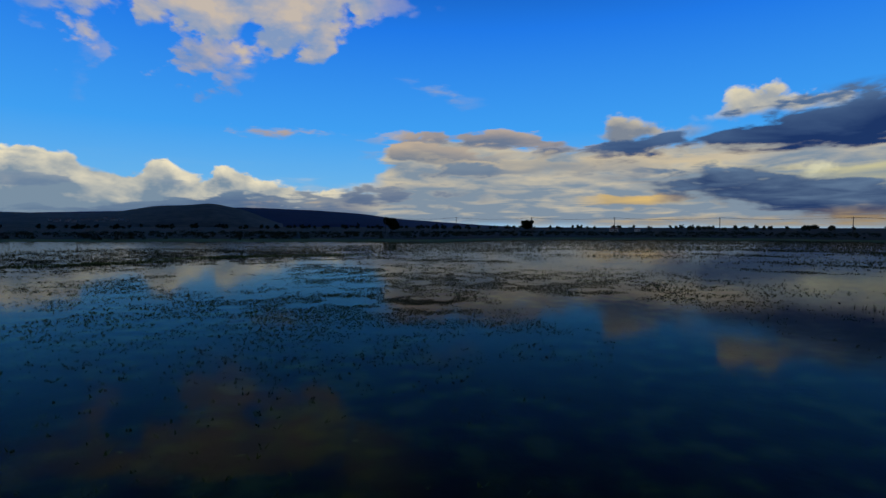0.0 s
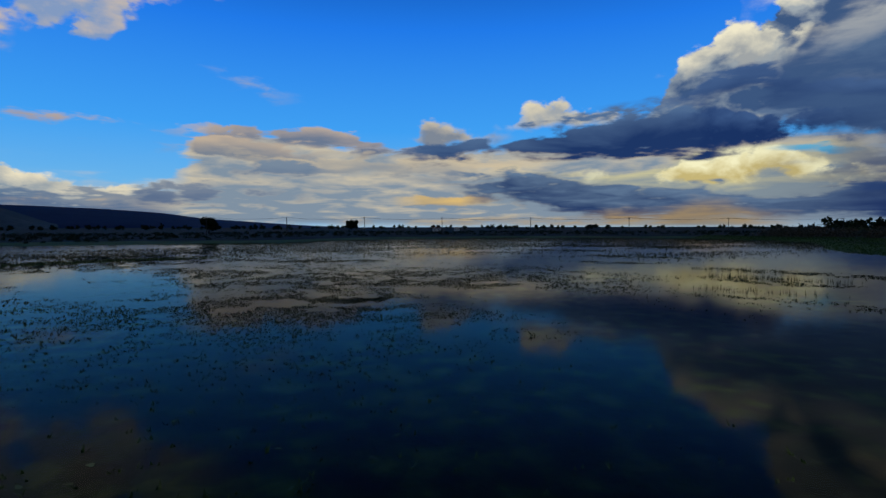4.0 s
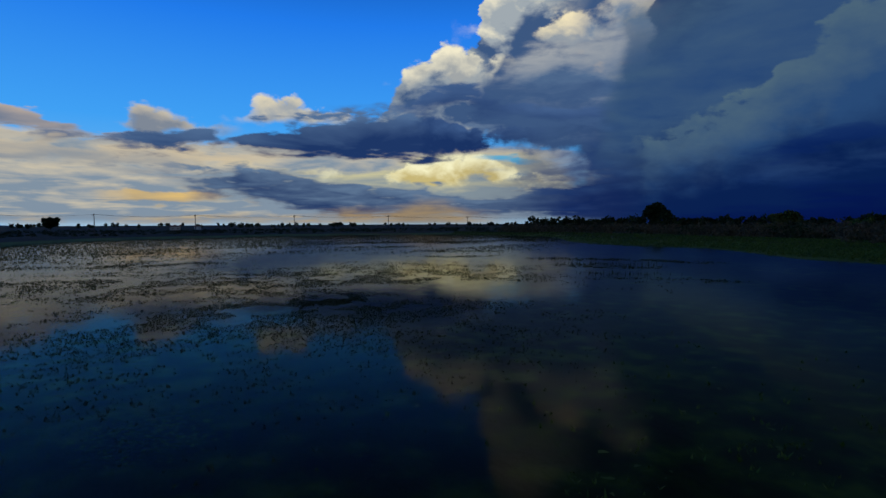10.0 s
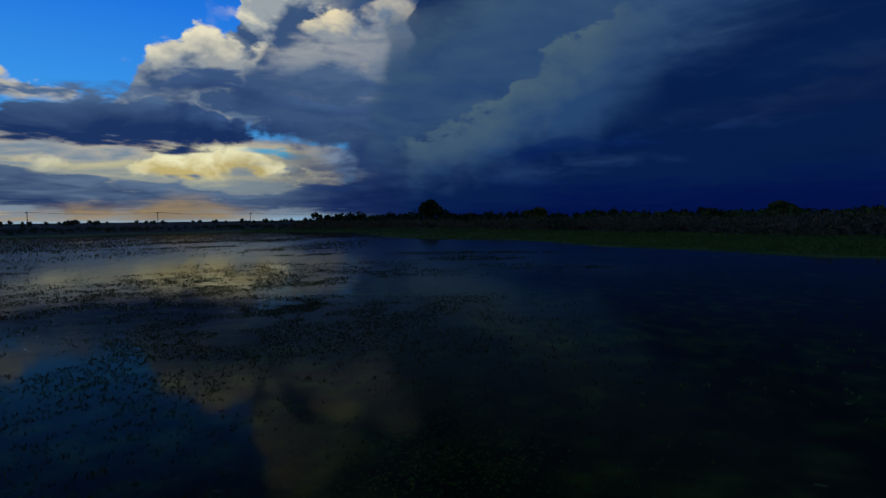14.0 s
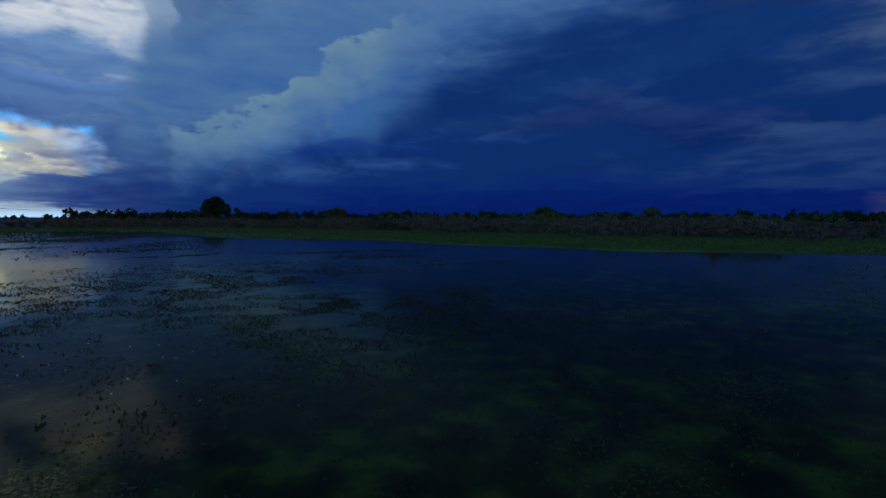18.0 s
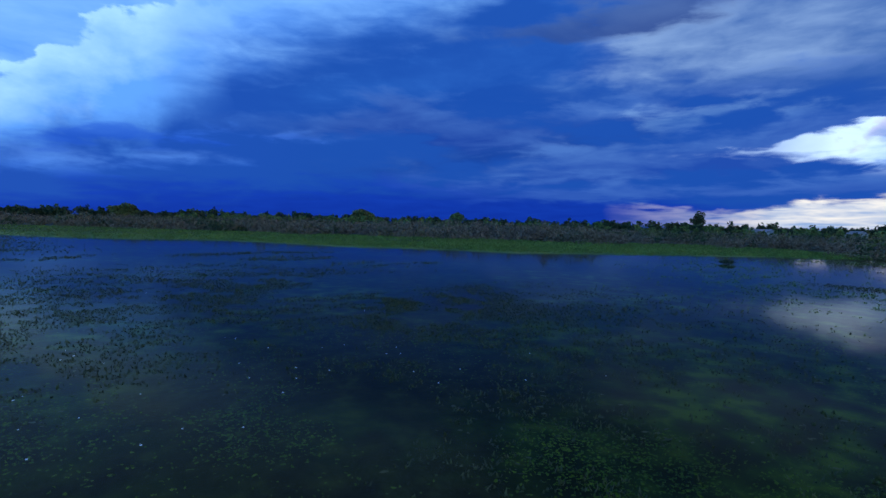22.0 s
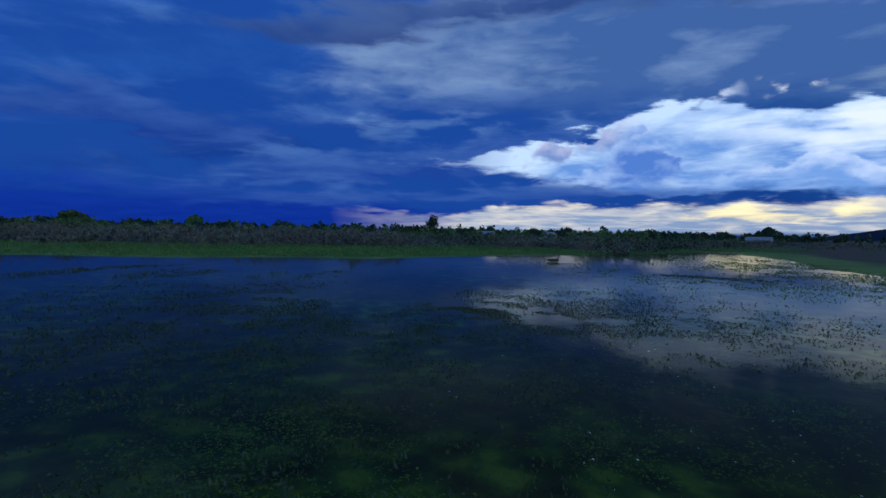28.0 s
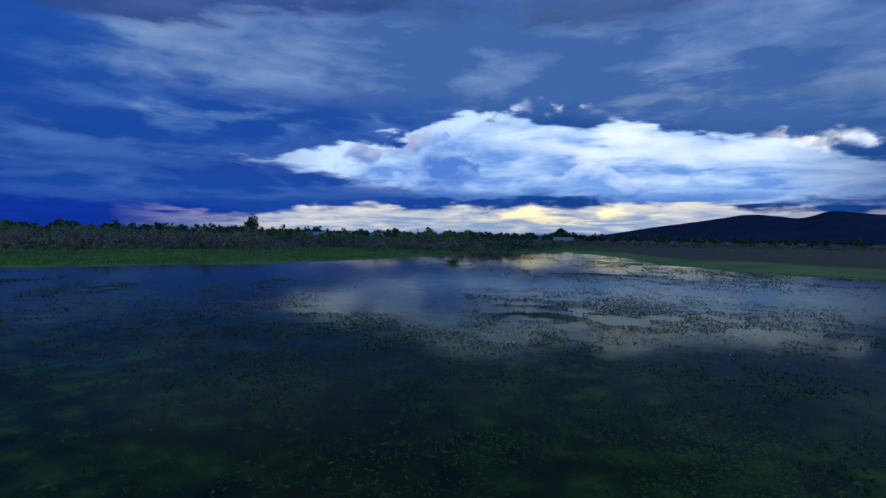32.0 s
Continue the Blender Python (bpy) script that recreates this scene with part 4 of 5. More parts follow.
hill("hill_far_ridge", "long wooded ridge far across the plain, dark blue haze in its colour", -70, 8, 4200, 900,
     ((-70, 0.9), (-50, 1.0), (-39, 1.15), (-30, 1.5), (-20.7, 1.98), (-13.4, 1.72), (-8.7, 1.4), (-5.1, 0.87), (4.0, 0.22), (8, 0.0)), HILL_FAR_HAZY, 40)
village_slope = hill("hill_near_ridge", "grey green scrub covered hill with a village at its foot", -70, -17, 3400, 800,
     ((-70, 0.8), (-45, 1.3), (-39.9, 1.21), (-36.1, 1.13), (-32.4, 1.25), (-28.7, 2.0), (-26, 2.1), (-23.8, 2.37), (-20.7, 1.7), (-17, 0.2)), HILL_NEAR, 50)
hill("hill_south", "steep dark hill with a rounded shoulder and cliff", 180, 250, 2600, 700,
     ((180, 0.0), (182.7, 0.42), (186.7, 1.18), (191.8, 1.95), (195.8, 2.65), (198.7, 2.33), (200.2, 2.05), (200.7, 2.55), (201.8, 2.95), (205.3, 2.52), (215, 1.7), (235, 0.9), (250, 0)), HILL_WOODED_HAZY, 60)


# ---------------------------------------------------------------- trees and scrub
def leaf_quads(centres, size, rand, upright=0.0):
    """A small folded leaf clump (two triangles) at every centre."""
    n = len(centres)
    u = rand.normal(size=(n, 3))
    u[:, 2] += upright * np.sign(u[:, 2])
    u /= np.linalg.norm(u, axis=1, keepdims=True)
    w = np.cross(u, rand.normal(size=(n, 3)))
    w /= np.linalg.norm(w, axis=1, keepdims=True)
    s = (size * rand.uniform(0.6, 1.4, n))[:, None]
    lift = np.cross(u, w) * s * 0.35
    v = np.stack([centres - u * s, centres + w * s * 0.6 + lift, centres + u * s, centres - w * s * 0.6 + lift], 1).reshape(-1, 3)
    k = np.arange(n)[:, None] * 4
    return v, np.concatenate([k + (0, 1, 2), k + (0, 2, 3)], 0)


def crown_points(width, tall, count, rand, lobes=17, low=0.25):
    """Points scattered over the lobes of an uneven crown that starts at a part of the height."""
    mid = rand.normal(size=(lobes, 3))
    mid /= np.linalg.norm(mid, axis=1, keepdims=True)
    mid *= rand.uniform(0.15, 0.72, (lobes, 1))
    size = rand.uniform(0.26, 0.46, lobes)
    pick = rand.integers(0, lobes, count)
    p = rand.normal(size=(count, 3))
    p /= np.linalg.norm(p, axis=1, keepdims=True)
    p = mid[pick] + p * (size[pick] * rand.uniform(0.35, 1.05, count) ** 0.6)[:, None]
    half = tall * (1 - low) / 2
    return p * (width / 2, width / 2, half) + (0, 0, tall * low + half)


def limb(path, r0, r1, sides=7):
    path = np.asarray(path, float)
    k = len(path)
    ang = np.arange(sides) / sides * 2 * math.pi
    rad = np.linspace(r0, r1, k)
    v = np.concatenate([np.stack([path[i, 0] + rad[i] * np.cos(ang), path[i, 1] + rad[i] * np.sin(ang), np.full(sides, path[i, 2])], 1) for i in range(k)])
    f = [(i * sides + j, i * sides + (j + 1) % sides, (i + 1) * sides + (j + 1) % sides, (i + 1) * sides + j) for i in range(k - 1) for j in range(sides)]
    return v, np.array(f)


def joined(pieces):
    vs, fs, base = [], [], 0
    for v, f in pieces:
        vs.append(v)
        fs.append(np.asarray(f) + base)
        base += len(v)
    return np.concatenate(vs), np.concatenate(fs)


def tree(x, y, width, tall, label, leaf_mat=LEAF_DARK, count=2800, leaf=0.5, seed=0, low=0.2):
    rand = np.random.default_rng(100 + seed)
    top = new("tree")
    top.location = (x, y, float(ground_z(x, y)) - 0.05)
    tagged(top, label, "tree")
    limbs = [limb([(0, 0, 0), (0.02 * width, 0, tall * 0.2), (0, 0.02 * width, tall * 0.45), (0, 0, tall * 0.8)], tall * 0.035, tall * 0.008)]
    for i in range(7):
        t_ = i / 7 * 2 * math.pi + rand.uniform(-0.3, 0.3)
        s, h = width * rand.uniform(0.25, 0.4), tall * rand.uniform(0.5, 0.85)
        z0 = tall * rand.uniform(0.15, 0.4)
        limbs.append(limb([(0, 0, z0), (s * 0.5 * math.cos(t_), s * 0.5 * math.sin(t_), (z0 + h) / 2 + 0.03 * tall), (s * math.cos(t_), s * math.sin(t_), h)], tall * 0.014, tall * 0.004, 5))
    part("trunk", mesh_from("trunk", *joined(limbs), BARK), top)
    part("crown", mesh_from("crown", *leaf_quads(crown_points(width, tall, count, rand, low=low), leaf, rand), leaf_mat), top)
    return top


tree(-35, 322, 14, 12.5, "dark twin-crowned tree on the plain", seed=1, leaf=0.7, low=0.1)
tree(106, 637, 21, 15.5, "dark broad tree standing alone on the plain", seed=2, leaf=1.0, low=0.1)
tree(520, 178, 33, 24, "large dark round-crowned tree above the scrub", seed=3, leaf=1.2, count=7000, low=0.06)
tree(400, 48, 24, 12, "broad grey green tree among the scrub", LEAF_OLIVE, seed=4, leaf=0.9, low=0.1)
tree(422, -227, 15, 17, "upright dark green tree in the wood's edge", LEAF_GREEN, seed=5, leaf=0.8, low=0.1)
tree(306, -418, 15, 22, "tall ragged tree standing over the wood", LEAF_DARK, seed=6, leaf=0.9, count=1100, low=0.2)
tree(375, -119, 25, 14, "wide olive green bushy tree above the scrub", LEAF_OLIVE, seed=7, leaf=0.9, low=0.05)
tree(21, -640, 22, 17, "dark round tree on the open skyline", seed=8, leaf=1.0, low=0.1)


def scatter(az0, az1, inner, outer, count, rand):
    az = np.radians(rand.uniform(az0, az1, count))
    x0, y0 = np.sin(az), np.cos(az)
    lo = inner(x0, y0) if callable(inner) else inner
    hi = outer(x0, y0) if callable(outer) else outer
    r = np.sqrt(rand.uniform(0, 1, count) * (hi ** 2 - lo ** 2) + lo ** 2)
    return x0 * r, y0 * r


def woods(name, label, az0, az1, r0, r1, count, tall, mat, seed, leaf=1.3, each=70):
    rand = np.random.default_rng(seed)
    x, y = scatter(az0, az1, r0, r1, count, rand)
    pieces = []
    for px, py in zip(x, y):
        t_ = tall * rand.uniform(0.6, 1.1) * (0.8 + 0.4 * float(value_noise(px / 40, py / 40, 3)))
        pts = crown_points(t_ * rand.uniform(0.8, 1.3), t_, each, rand, 7, 0.05)
        pieces.append(leaf_quads(pts + (px, py, float(ground_z(px, py)) - 0.2), leaf, rand))
    return tagged(new(name, mesh_from(name, *joined(pieces), mat)), label, "woods", kind="stuff")


woods("woods", "dark evergreen woods beyond the scrub", 58, 182, 420, 560, 620, 10.5, LEAF_DARK, 11)
woods("woods", "mixed green trees at the edge of the woods", 88, 172, 330, 420, 160, 8.5, LEAF_GREEN, 12, 0.9, 60)
woods("woods", "thin dark line of trees on the far plain", -70, 60, 700, 1100, 260, 8, LEAF_DARK, 13, 1.8, 40)
woods("woods", "dark trees at the foot of the hill", 180, 235, 420, 700, 170, 9, LEAF_DARK, 14, 1.3, 60)


def scrub(name, label, az0, az1, r0, r1, count, tall, mat, seed, each=60, leaf=0.30):
    """Winter scrub: low rounded bushes of fine twig clumps, thick on some ground and thin on other."""
    rand = np.random.default_rng(seed)
    x, y = scatter(az0, az1, r0, r1, count, rand)
    keep = fbm(x, y, 25.0, seed, 3) > 0.34 + 0.16 * ease(scrub_edge(x, y) + 4 - np.hypot(x, y), -6, 8)
    x, y = x[keep], y[keep]
    n = len(x)
    size = tall * rand.uniform(0.35, 1.0, n) ** 1.3 * (0.55 + 0.9 * value_noise(x / 22, y / 22, seed + 3))
    t_ = rand.uniform(0, 2 * math.pi, (n, each))
    up_ = rand.uniform(0, 1, (n, each))
    rad = np.sqrt(1 - up_ ** 2) * rand.uniform(0.4, 1.1, (n, each))
    wide = size[:, None] * rand.uniform(0.7, 1.3, n)[:, None]
    pts = np.stack([x[:, None] + wide * rad * np.cos(t_), y[:, None] + wide * rad * np.sin(t_),
                    ground_z(x, y)[:, None] + size[:, None] * up_ * rand.uniform(0.6, 1.0, (n, each))], -1).reshape(-1, 3)
    return tagged(new(name, mesh_from(name, *leaf_quads(pts, leaf * tall / 4.0 + 0.06, rand, 0.25), mat)), label, "scrub", kind="stuff")


scrub("scrub", "grey brown leafless scrub along the far bank", 56, 138, lambda x, y: scrub_edge(x, y) - 9, lambda x, y: scrub_edge(x, y) + 150, 2100, 4.3, TWIG, 21)
scrub("scrub", "low grey brown scrub on the far bank", 136, 181, lambda x, y: scrub_edge(x, y) - 9, lambda x, y: scrub_edge(x, y) + 150, 1100, 3.1, TWIG, 25)
scrub("scrub", "low dark scrub and reeds on the plain", -60, 58, lambda x, y: scrub_edge(x, y) - 9, lambda x, y: scrub_edge(x, y) + 180, 1500, 2.0, LEAF_DARK, 22)
scrub("scrub", "olive green bushes between the bare scrub", 60, 181, lambda x, y: scrub_edge(x, y) + 30, lambda x, y: scrub_edge(x, y) + 190, 420, 4.6, LEAF_OLIVE, 23)
scrub("scrub", "dark green bushes scattered through the grey scrub", 58, 181, lambda x, y: scrub_edge(x, y) + 4, lambda x, y: scrub_edge(x, y) + 160, 650, 4.2, LEAF_DARK, 26)
scrub("scrub", "low dark bushes before the hill", 180, 240, lambda x, y: scrub_edge(x, y) - 9, lambda x, y: scrub_edge(x, y) + 200, 700, 3.2, TWIG, 24)


# ---------------------------------------------------------------- water plants
def blades(x, y, z, tall, lean, width, per, rand):
    """A clump of narrow blades at every point."""
    n = len(x)
    t_ = rand.uniform(0, 2 * math.pi, (n, per))
    h = tall[:, None] * rand.uniform(0.5, 1.1, (n, per))
    out = lean * h * rand.uniform(0.3, 1.2, (n, per))
    bx = x[:, None] + rand.normal(0, 0.35, (n, per)) * tall[:, None]
    by = y[:, None] + rand.normal(0, 0.35, (n, per)) * tall[:, None]
    w = np.reshape(width, (-1, 1)) * rand.uniform(0.6, 1.4, (n, per))
    s_ = t_ + math.pi / 2
    zz = np.asarray(z)[:, None] + 0 * bx
    v = np.stack([np.stack([bx - w * np.cos(s_), by - w * np.sin(s_), zz], -1), np.stack([bx + w * np.cos(s_), by + w * np.sin(s_), zz], -1),
                  np.stack([bx + out * np.cos(t_), by + out * np.sin(t_), zz + h], -1)], 2).reshape(-1, 3)
    return v, np.arange(len(v)).reshape(-1, 3)


def spot(x, y, cx, cy, rx, ry, turn=0.0):
    """A soft patch of the plan: 1 in its middle, 0 outside."""
    c, s = math.cos(radians(turn)), math.sin(radians(turn))
    u, v = ((x - cx) * c + (y - cy) * s) / rx, (-(x - cx) * s + (y - cy) * c) / ry
    return np.clip(1.4 - 1.4 * np.sqrt(u * u + v * v), 0, 1)


PATCHES = ((49, 55, 14, 4, -40), (36, 23, 9, 3, -40), (33, -1, 8, 3, -70), (3, 39, 8, 3, -20), (73, 66, 18, 5, -40), (42, 6, 9, 3, -60),
           (47, 32, 9, 3, -50), (23, -10, 7, 2.5, -60), (-8, -39, 9, 3, 10), (44, -2, 8, 3, -80))


def weed_density(x, y):
    d = 0.9 * spot(x, y, -2, 8, 34, 27) + 0.9 * spot(x, y, -38, 42, 66, 42, 30)
    n = fbm(x, y, 9.0, 71, 4)
    d = np.clip(d, 0, 1.2) * np.clip((n - 0.33) * 5, 0.0, 1)
    for p in PATCHES:
        d = d + 1.3 * spot(x, y, *p) * np.clip((fbm(x, y, 3.0, 72, 3) - 0.3) * 4, 0, 1)
    return d * np.clip((fbm(x, y, 1.7, 77, 3) - 0.37) * 7, 0.0, 1)


def marsh_density(x, y):
    """Flooded grass towards the south and west, open water between its streaks."""
    d = spot(x, y, -40, -75, 75, 52, 25) + 0.25 * spot(x, y, -14, -34, 26, 20, 30)
    return np.clip(d, 0, 1) * np.clip((fbm(x, y, 8.0, 81, 4) - 0.36) * 6, 0.12, 1) * np.clip((fbm(x, y, 1.8, 87, 3) - 0.38) * 6, 0.0, 1)


def sown(count, reach_, density, rand, power=0.8, wet=True):
    """Plan points sown over a disc, thicker towards its middle, kept by a density."""
    r = reach_ * rand.uniform(0, 1, count) ** power
    t_ = rand.uniform(0, 2 * math.pi, count)
    x, y = r * np.sin(t_), r * np.cos(t_)
    keep = rand.uniform(0, 1, count) < density(x, y)
    if wet:
        keep &= r < shore(x, y) + 1
    return x[keep], y[keep]


def sward(name, label, x, y, tall, lean, width, per, mat, rand, category="water weed", spread=1.0):
    z = np.maximum(ground_z(x, y), -0.02)
    return tagged(new(name, mesh_from(name, *blades(x, y, z, tall, lean, width, per, rand), mat)), label, category, kind="stuff")


rand = np.random.default_rng(31)
x, y = sown(800000, 140, weed_density, rand)
r = np.hypot(x, y)
sward("water_weed", "dark green weed breaking the surface of the flood water", x, y, rand.uniform(0.04, 0.12, len(x)) + 0.0008 * r, 0.9, 0.018 + 0.0003 * r, 3, WEED, rand)
x, y = sown(560000, 150, marsh_density, rand)
r = np.hypot(x, y)
sward("marsh_grass", "dark green flooded grass in streaks between open water", x, y, rand.uniform(0.05, 0.14, len(x)) + 0.0008 * r, 1.0, 0.02 + 0.0003 * r, 3, GRASS, rand, "marsh grass")


def mats(x, y, size, rand):
    """An irregular flat mat of floating plants at every point, wider than deep."""
    n, k = len(x), 7
    turn = rand.uniform(0, math.pi, n)[:, None]
    a_ = (np.arange(k) / k * 2 * math.pi)[None, :] + rand.uniform(-0.3, 0.3, (n, k))
    rad = size[:, None] * rand.uniform(0.45, 1.25, (n, k))
    u, v = rad * np.cos(a_), 0.55 * rad * np.sin(a_)
    px = x[:, None] + u * np.cos(turn) - v * np.sin(turn)
    py = y[:, None] + u * np.sin(turn) + v * np.cos(turn)
    pz = rand.uniform(0.003, 0.010, n)[:, None] + rand.uniform(0, 0.012, (n, k))
    return np.stack([px, py, pz], -1).reshape(-1, 3), np.arange(n * k).reshape(n, k)


x, y = sown(260000, 150, weed_density, rand, 0.7)
r = np.hypot(x, y)
tagged(new("floating_mats", mesh_from("floating_mats", *mats(x, y, (rand.uniform(0.3, 1.5, len(x)) ** 2) * (0.025 + 0.0015 * r), rand), WEED)),
       "dark floating mats of dead and green weed", "water weed", kind="stuff")
x, y = sown(170000, 150, marsh_density, rand, 0.7)
r = np.hypot(x, y)
tagged(new("floating_mats", mesh_from("floating_mats", *mats(x, y, (rand.uniform(0.3, 1.5, len(x)) ** 2) * (0.025 + 0.0020 * r), rand), GRASS)),
       "flat green mats of flooded grass on the water", "water weed", kind="stuff")

# flooded meadow towards the far plain, in long streaks with open water between
def meadow_density(x, y):
    r, az_ = np.hypot(x, y), np.degrees(np.arctan2(x, y))
    d = ease(r, 42, 75) * ease(az_, -62, -45) * (1 - ease(az_, 58, 72))
    open_ = ease(-az_, 8, 16) * ease(r, 88, 105)
    n = fbm(x, y * 3.0, 26.0, 61, 4)
    return d * (1 - 0.92 * open_) * np.clip((n - 0.32) * 6 + 0.6 * ease(r, 90, 150), 0.06, 1)


x, y = sown(260000, 190, meadow_density, rand, 0.6)
r = np.hypot(x, y)
sward("flooded_meadow", "dark flooded grass in long streaks across the water", x, y, rand.uniform(0.06, 0.16, len(x)) + 0.0008 * r, 0.7, 0.05, 3, WEED, rand, "marsh grass")

# low islands of grass on the marsh and pale dry reeds behind them
x, y = sown(300000, 90, lambda x, y: 1.2 * (spot(x, y, -42, 31, 12, 3.5, 40) + spot(x, y, -33, 45, 12, 3.5, 30) + spot(x, y, -22, 51, 13, 3, 15) + 0.6 * spot(x, y, -52, 24, 10, 3, 45)), rand, 0.6)
sward("grass_island", "low islands of dark green grass standing in the water", x, y, rand.uniform(0.12, 0.34, len(x)), 0.5, 0.03, 3, GRASS, rand, "grass island")
x, y = sown(240000, 120, lambda x, y: 0.30 * (spot(x, y, -58, 40, 22, 5, 45) + spot(x, y, -38, 62, 26, 5, 25) + 0.5 * spot(x, y, -75, 62, 26, 10, 40)), rand, 0.6)
sward("dry_reeds", "thin pale dry reeds rising from the water", x, y, rand.uniform(0.3, 0.85, len(x)), 0.15, 0.022, 2, REED_DRY, rand, "reeds")
x, y = sown(160000, 60, lambda x, y: 0.8 * (spot(x, y, 35, 1, 7, 1.2, -65) + spot(x, y, 40, 8, 6, 1.0, -60)) + 0.25 * spot(x, y, 26, -6, 6, 1.5, -60), rand, 0.6)
sward("reed_patch", "dark green reeds in a narrow patch in the water", x, y, rand.uniform(0.25, 0.6, len(x)), 0.2, 0.02, 2, WEED, rand, "reeds")

# grass of the far bank
az_ = rand.uniform(50, 185, 70000)
x0, y0 = np.sin(np.radians(az_)), np.cos(np.radians(az_))
lo, hi = np.interp(az_, SHORE_AZ, SHORE_R) * 0.97, np.interp(az_, SCRUB_AZ, SCRUB_R) + 6
r = lo + (hi - lo) * rand.uniform(0, 1, len(az_)) ** 0.8
x, y = x0 * r, y0 * r
keep = r > shore(x, y) - 3
sward("bank_grass", "bright green grass along the far bank", x[keep], y[keep], rand.uniform(0.1, 0.3, keep.sum()), 0.6, 0.07, 3, GRASS, rand, "grass")


# weed under water, which shows where one looks down steeply
def sunk_density(x, y):
    d = 0.12 * np.clip(spot(x, y, -10, 10, 36, 30), 0, 1)
    for cx, cy, size in ((-20.6, 3, 3.2), (-16.6, 9.5, 2.2), (-22, 2, 4.5), (-16, 8, 3), (-14, 17, 6), (-6, 20, 5), (-3, 22, 5), (-19, -9, 4), (-15, -12, 3.5), (-9, -3, 3)):
        d = d + 0.9 * spot(x, y, cx, cy, size, size * 0.8, 30)
    return np.clip(d, 0, 1) * np.clip((fbm(x, y, 3.5, 91, 4) - 0.36) * 5, 0, 1)


x, y = sown(900000, 44, sunk_density, rand, 0.5)
z = -0.03 - 0.20 * fbm(x, y, 2.0, 95, 3)
v, f = mats(x, y, rand.uniform(0.012, 0.065, len(x)), rand)
v[:, 2] += np.repeat(z, 7) + rand.uniform(0, 0.03, len(v))
sunk = tagged(new("sunk_weed", mesh_from("sunk_weed", v, f, WEED_SUNK)),
              "yellow green weed under the clear shallow water", "water weed", kind="stuff")
x, y = sown(1500, 34, lambda x, y: spot(x, y, -12, 14, 20, 16) * np.clip((fbm(x, y, 4.0, 99, 3) - 0.45) * 6, 0, 1), rand, 0.5)
t_ = rand.uniform(0.012, 0.026, len(x))
k = np.arange(len(x))[:, None] * 4
petals = np.stack([np.stack([x + t_ * a_, y + t_ * b_, 0.012 + 0 * x + 0.01 * (a_ > 0)], -1) for a_, b_ in ((-1, -0.6), (1, -1), (0.7, 1), (-1, 0.9))], 1).reshape(-1, 3)
PETAL = varied("petal", ((0.55, 0.55, 0.48), (0.75, 0.75, 0.68)), 20.0, 0.7)
tagged(new("water_flowers", mesh_from("water_flowers", petals, k + (0, 1, 2, 3), PETAL)), "tiny white flowers floating on the water weed", "flowers", kind="stuff")


# ---------------------------------------------------------------- small things
def box(w, d, h, x=0.0, y=0.0, z=0.0, bevel=0.0):
    bm = bmesh.new()
    bmesh.ops.create_cube(bm, size=1.0, matrix=Matrix.Translation((x, y, z + h / 2)) @ Matrix.Diagonal((w, d, h, 1)))
    if bevel:
        bmesh.ops.bevel(bm, geom=bm.edges[:], offset=bevel, segments=1, affect="EDGES")
    return bm


def mesh_of(bm, name, mat):
    me = bpy.data.meshes.new(name)
    bm.to_mesh(me)
    bm.free()
    me.materials.append(mat)
    return me


def lathe(rings, sides=10):
    """A turned body from (radius, height) pairs."""
    bm = bmesh.new()
    last = None
    for rad, z in rings:
        ring = [bm.verts.new((rad * math.cos(2 * math.pi * i / sides), rad * math.sin(2 * math.pi * i / sides), z)) for i in range(sides)]
        if last:
            for i in range(sides):
                bm.faces.new((last[i], last[(i + 1) % sides], ring[(i + 1) % sides], ring[i]))
        else:
            bm.faces.new(ring[::-1])
        last = ring
    bm.faces.new(last)
    return bm


# a line of power poles across the plain
pole = new("power_pole")
tagged(pole, "weathered wooden power pole with a crossarm", "power pole", "poles of the line")
part("shaft", mesh_of(lathe(((0.20, -0.5), (0.18, 3.0), (0.15, 6.5), (0.13, 9.0))), "shaft", WOOD), pole)
part("crossarm", mesh_of(box(2.6, 0.16, 0.18, 0, 0.18, 8.2, 0.02), "crossarm", WOOD), pole)
for k in (-1.15, 0.0, 1.15):
    insulator = part("insulator", mesh_of(lathe(((0.05, 0.0), (0.05, 0.08), (0.12, 0.10), (0.08, 0.18), (0.12, 0.20), (0.05, 0.30))), "insulator", CERAMIC), pole)
    insulator.location = (k, 0.18, 8.38)
EYE9 = (-17.6, -27.5)
feet = []
for az_, d_ in ((-2.5, 262), (5.3, 262), (13.4, 266), (21.7, 277), (31.1, 290), (40.9, 305), (49.5, 350), (57.9, 400)):
    px, py = EYE9[0] + d_ * math.sin(radians(az_)), EYE9[1] + d_ * math.cos(radians(az_))
    feet.append((px, py, float(ground_z(px, py))))
line_turn = [math.degrees(math.atan2(feet[min(i + 1, 7)][1] - feet[max(i - 1, 0)][1], feet[min(i + 1, 7)][0] - feet[max(i - 1, 0)][0])) + 90 for i in range(8)]
for i, (p, turn) in enumerate(zip(feet, line_turn)):
    if i == 0:
        pole.matrix_world = pose(*p, 0, 0, turn)
    else:
        copy_thing(pole, pose(*p, 0, 0, turn))
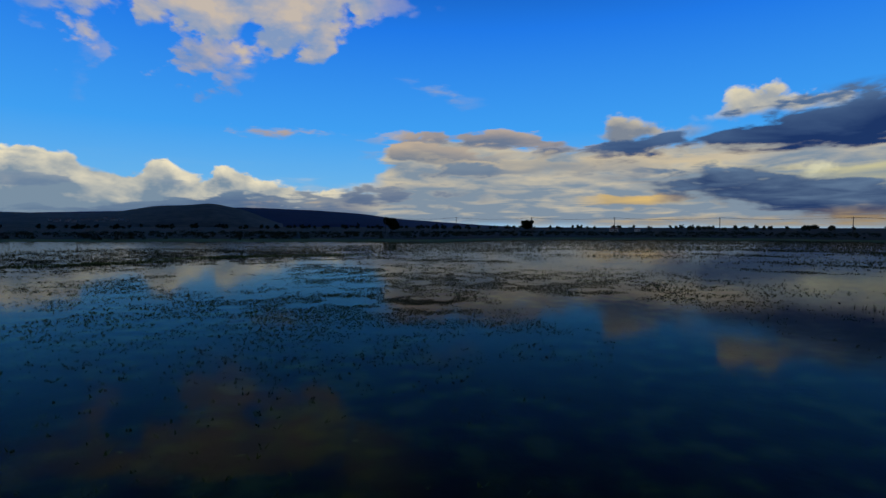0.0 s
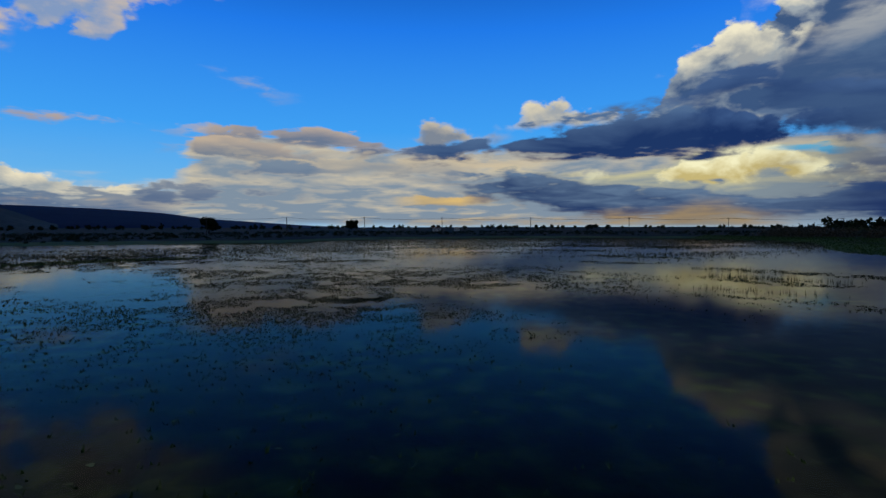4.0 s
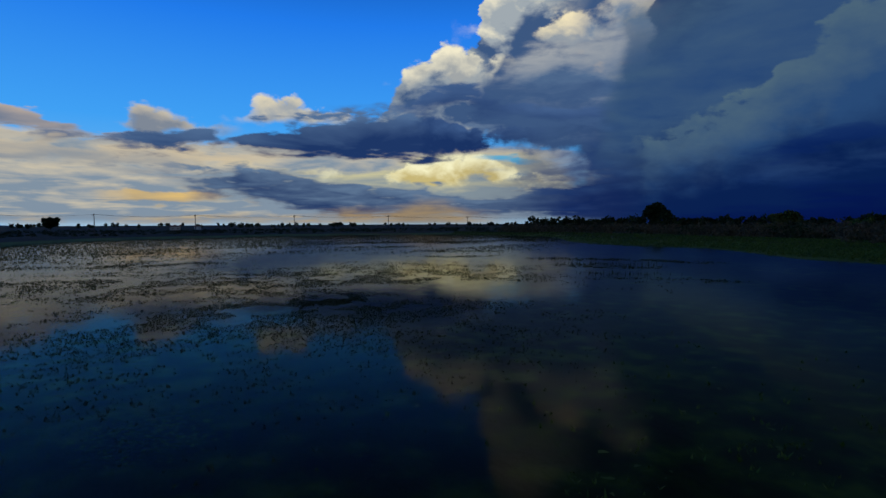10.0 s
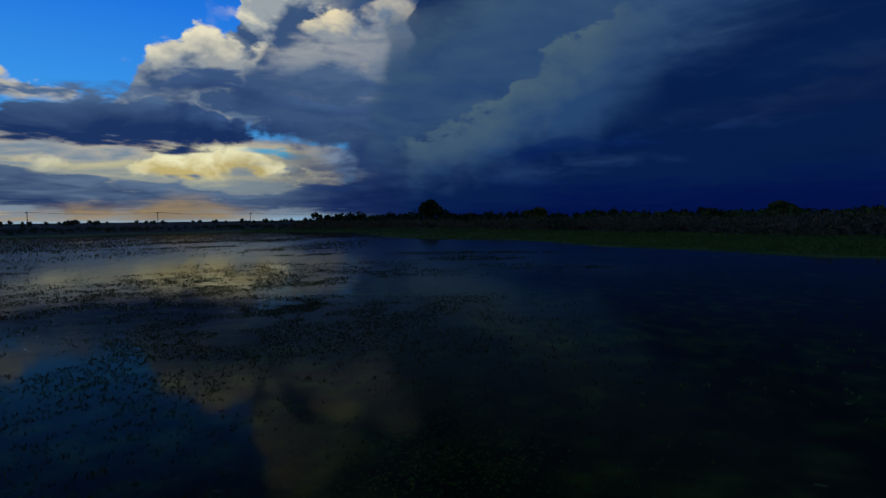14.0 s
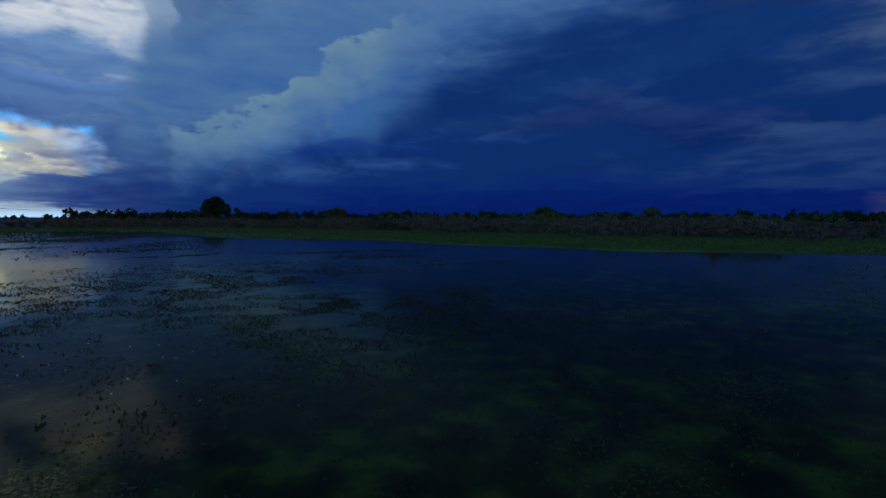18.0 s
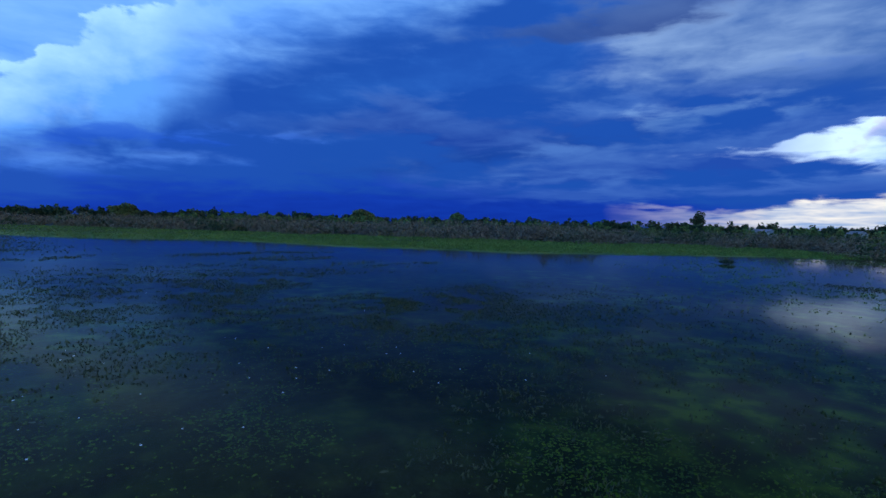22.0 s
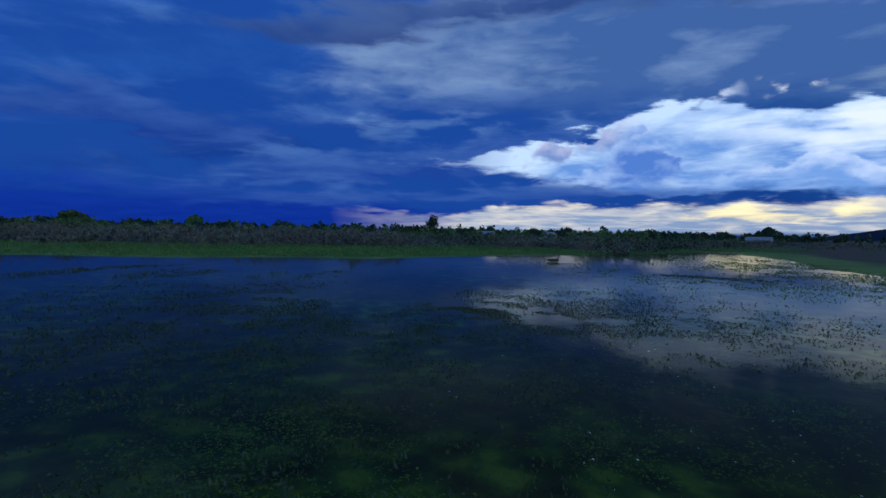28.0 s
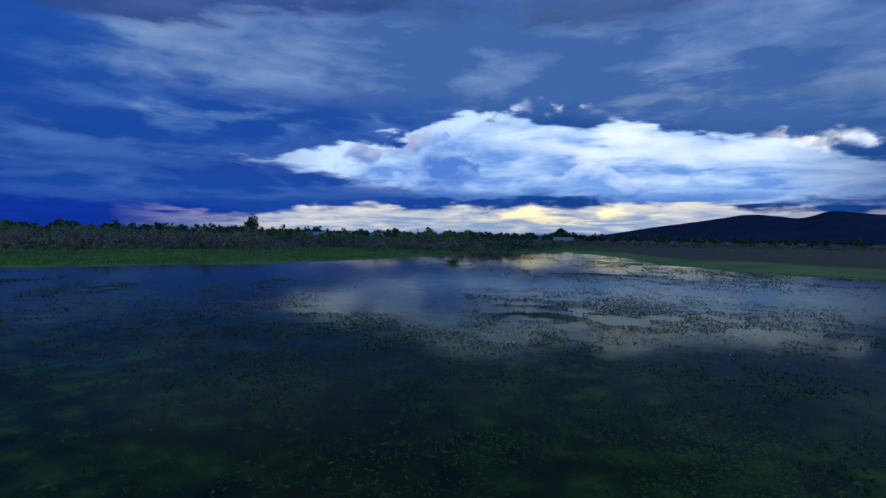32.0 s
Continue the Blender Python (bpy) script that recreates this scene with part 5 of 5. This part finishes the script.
for k in (-1.15, 0.0, 1.15):
    pieces = []
    for p, q, tp, tq in zip(feet, feet[1:], line_turn, line_turn[1:]):
        a0 = np.array((p[0] + k * math.cos(radians(tp)), p[1] + k * math.sin(radians(tp)), p[2] + 8.7))
        a1 = np.array((q[0] + k * math.cos(radians(tq)), q[1] + k * math.sin(radians(tq)), q[2] + 8.7))
        s_ = np.linspace(0, 1, 9)[:, None]
        run = a0 + (a1 - a0) * s_
        run[:, 2] -= 0.9 * 4 * (s_ * (1 - s_))[:, 0]
        side = np.array((0, 0, 0.03))
        v = np.concatenate([run - side, run + side])
        pieces.append((v, np.array([(i, i + 1, i + 10, i + 9) for i in range(8)])))
    tagged(new("power_cable", mesh_from("power_cable", *joined(pieces), WIRE)), "thin dark cable sagging between the power poles", "cable", "cables of the line")


def house(x, y, z, w, d, h, turn, label, roof_mat=TILE, windows=2, wall_mat=None):
    top = new("house")
    tagged(top, label, "house")
    part("wall", mesh_of(box(w, d, h), "wall", wall_mat or PLASTER), top)
    bm = bmesh.new()
    e = 0.35
    low = [bm.verts.new(c) for c in ((-w / 2 - e, -d / 2 - e, h), (w / 2 + e, -d / 2 - e, h), (w / 2 + e, d / 2 + e, h), (-w / 2 - e, d / 2 + e, h))]
    ridge = [bm.verts.new((-w / 2 - e, 0, h + d * 0.28)), bm.verts.new((w / 2 + e, 0, h + d * 0.28))]
    for f in ((low[0], low[1], ridge[1], ridge[0]), (low[2], low[3], ridge[0], ridge[1]), (low[1], low[2], ridge[1]), (low[3], low[0], ridge[0]), tuple(low[::-1])):
        bm.faces.new(f)
    part("roof", mesh_of(bm, "roof", roof_mat), top)
    for i in range(windows):
        part("window", mesh_of(box(w * 0.12, 0.12, h * 0.3, (i + 0.5) / windows * w - w / 2, -d / 2 - 0.03, h * 0.4), "window", PANE), top)
    top.matrix_world = pose(x, y, z, 0, 0, turn)
    return top


rand = np.random.default_rng(77)
for i in range(16):
    az_, d_ = -37.2 + 6.2 * (i + rand.uniform(0, 0.8)) / 16, rand.uniform(2760, 2900)
    px, py = d_ * math.sin(radians(az_)), d_ * math.cos(radians(az_))
    house(px, py, village_slope(az_, d_) - 1.0, rand.uniform(10, 18), rand.uniform(8, 10), rand.uniform(6, 10), -az_ + rand.uniform(-25, 25),
          "pale plastered village house on the hill's foot")
house(140, 402, float(ground_z(140, 402)), 7, 4, 2.6, -18, "small white farm shed on the dark plain")
house(178, 453, float(ground_z(178, 453)), 5, 4, 2.4, -25, "small white hut on the dark plain")
GREY_ROOF = varied("grey_sheet_roof", ((0.11, 0.105, 0.10), (0.16, 0.15, 0.14)), 0.7, 0.5)
GREY_WALL = varied("grey_plaster", ((0.17, 0.15, 0.12), (0.24, 0.21, 0.17)), 0.8, 0.9, fine=6.0)
house(203, -352, 0.4, 24, 8, 2.9, 150, "long low white farm shed behind the scrub", GREY_ROOF, 5, GREY_WALL)
house(166, -395, 0.4, 11, 7, 3.4, 155, "pale farm building among the bushes", GREY_ROOF, 2, GREY_WALL)
house(8, -334, 0.4, 13, 7, 2.6, 175, "low pale farm shed before the hill", GREY_ROOF, 3, GREY_WALL)

stake = tagged(new("stake", mesh_of(lathe(((0.07, -0.4), (0.07, 0.4), (0.06, 1.2), (0.05, 1.75), (0.02, 1.8))), "stake", WOOD)),
               "weathered wooden stake leaning in the shallow water", "stake")
stake.matrix_world = pose(-66.3, 63.8, 0, 3, 2, 0)

bush = new("bush")
tagged(bush, "dark tangled bush standing alone in the water", "bush")
brand = np.random.default_rng(5)
stems = []
for i in range(9):
    a_ = i / 9 * 2 * math.pi
    stems.append(limb([(0.1 * math.cos(a_), 0.1 * math.sin(a_), -0.35), (0.4 * math.cos(a_), 0.3 * math.sin(a_), 0.2), (0.9 * math.cos(a_), 0.6 * math.sin(a_), 0.5 + 0.2 * brand.uniform())], 0.04, 0.012, 5))
part("stem", mesh_from("stem", *joined(stems), BARK), bush)
part("foliage", mesh_from("foliage", *leaf_quads(crown_points(2.5, 0.75, 900, brand, 9, 0.02), 0.09, brand), LEAF_DARK), bush)
bush.location = (17.1, -53.5, 0)
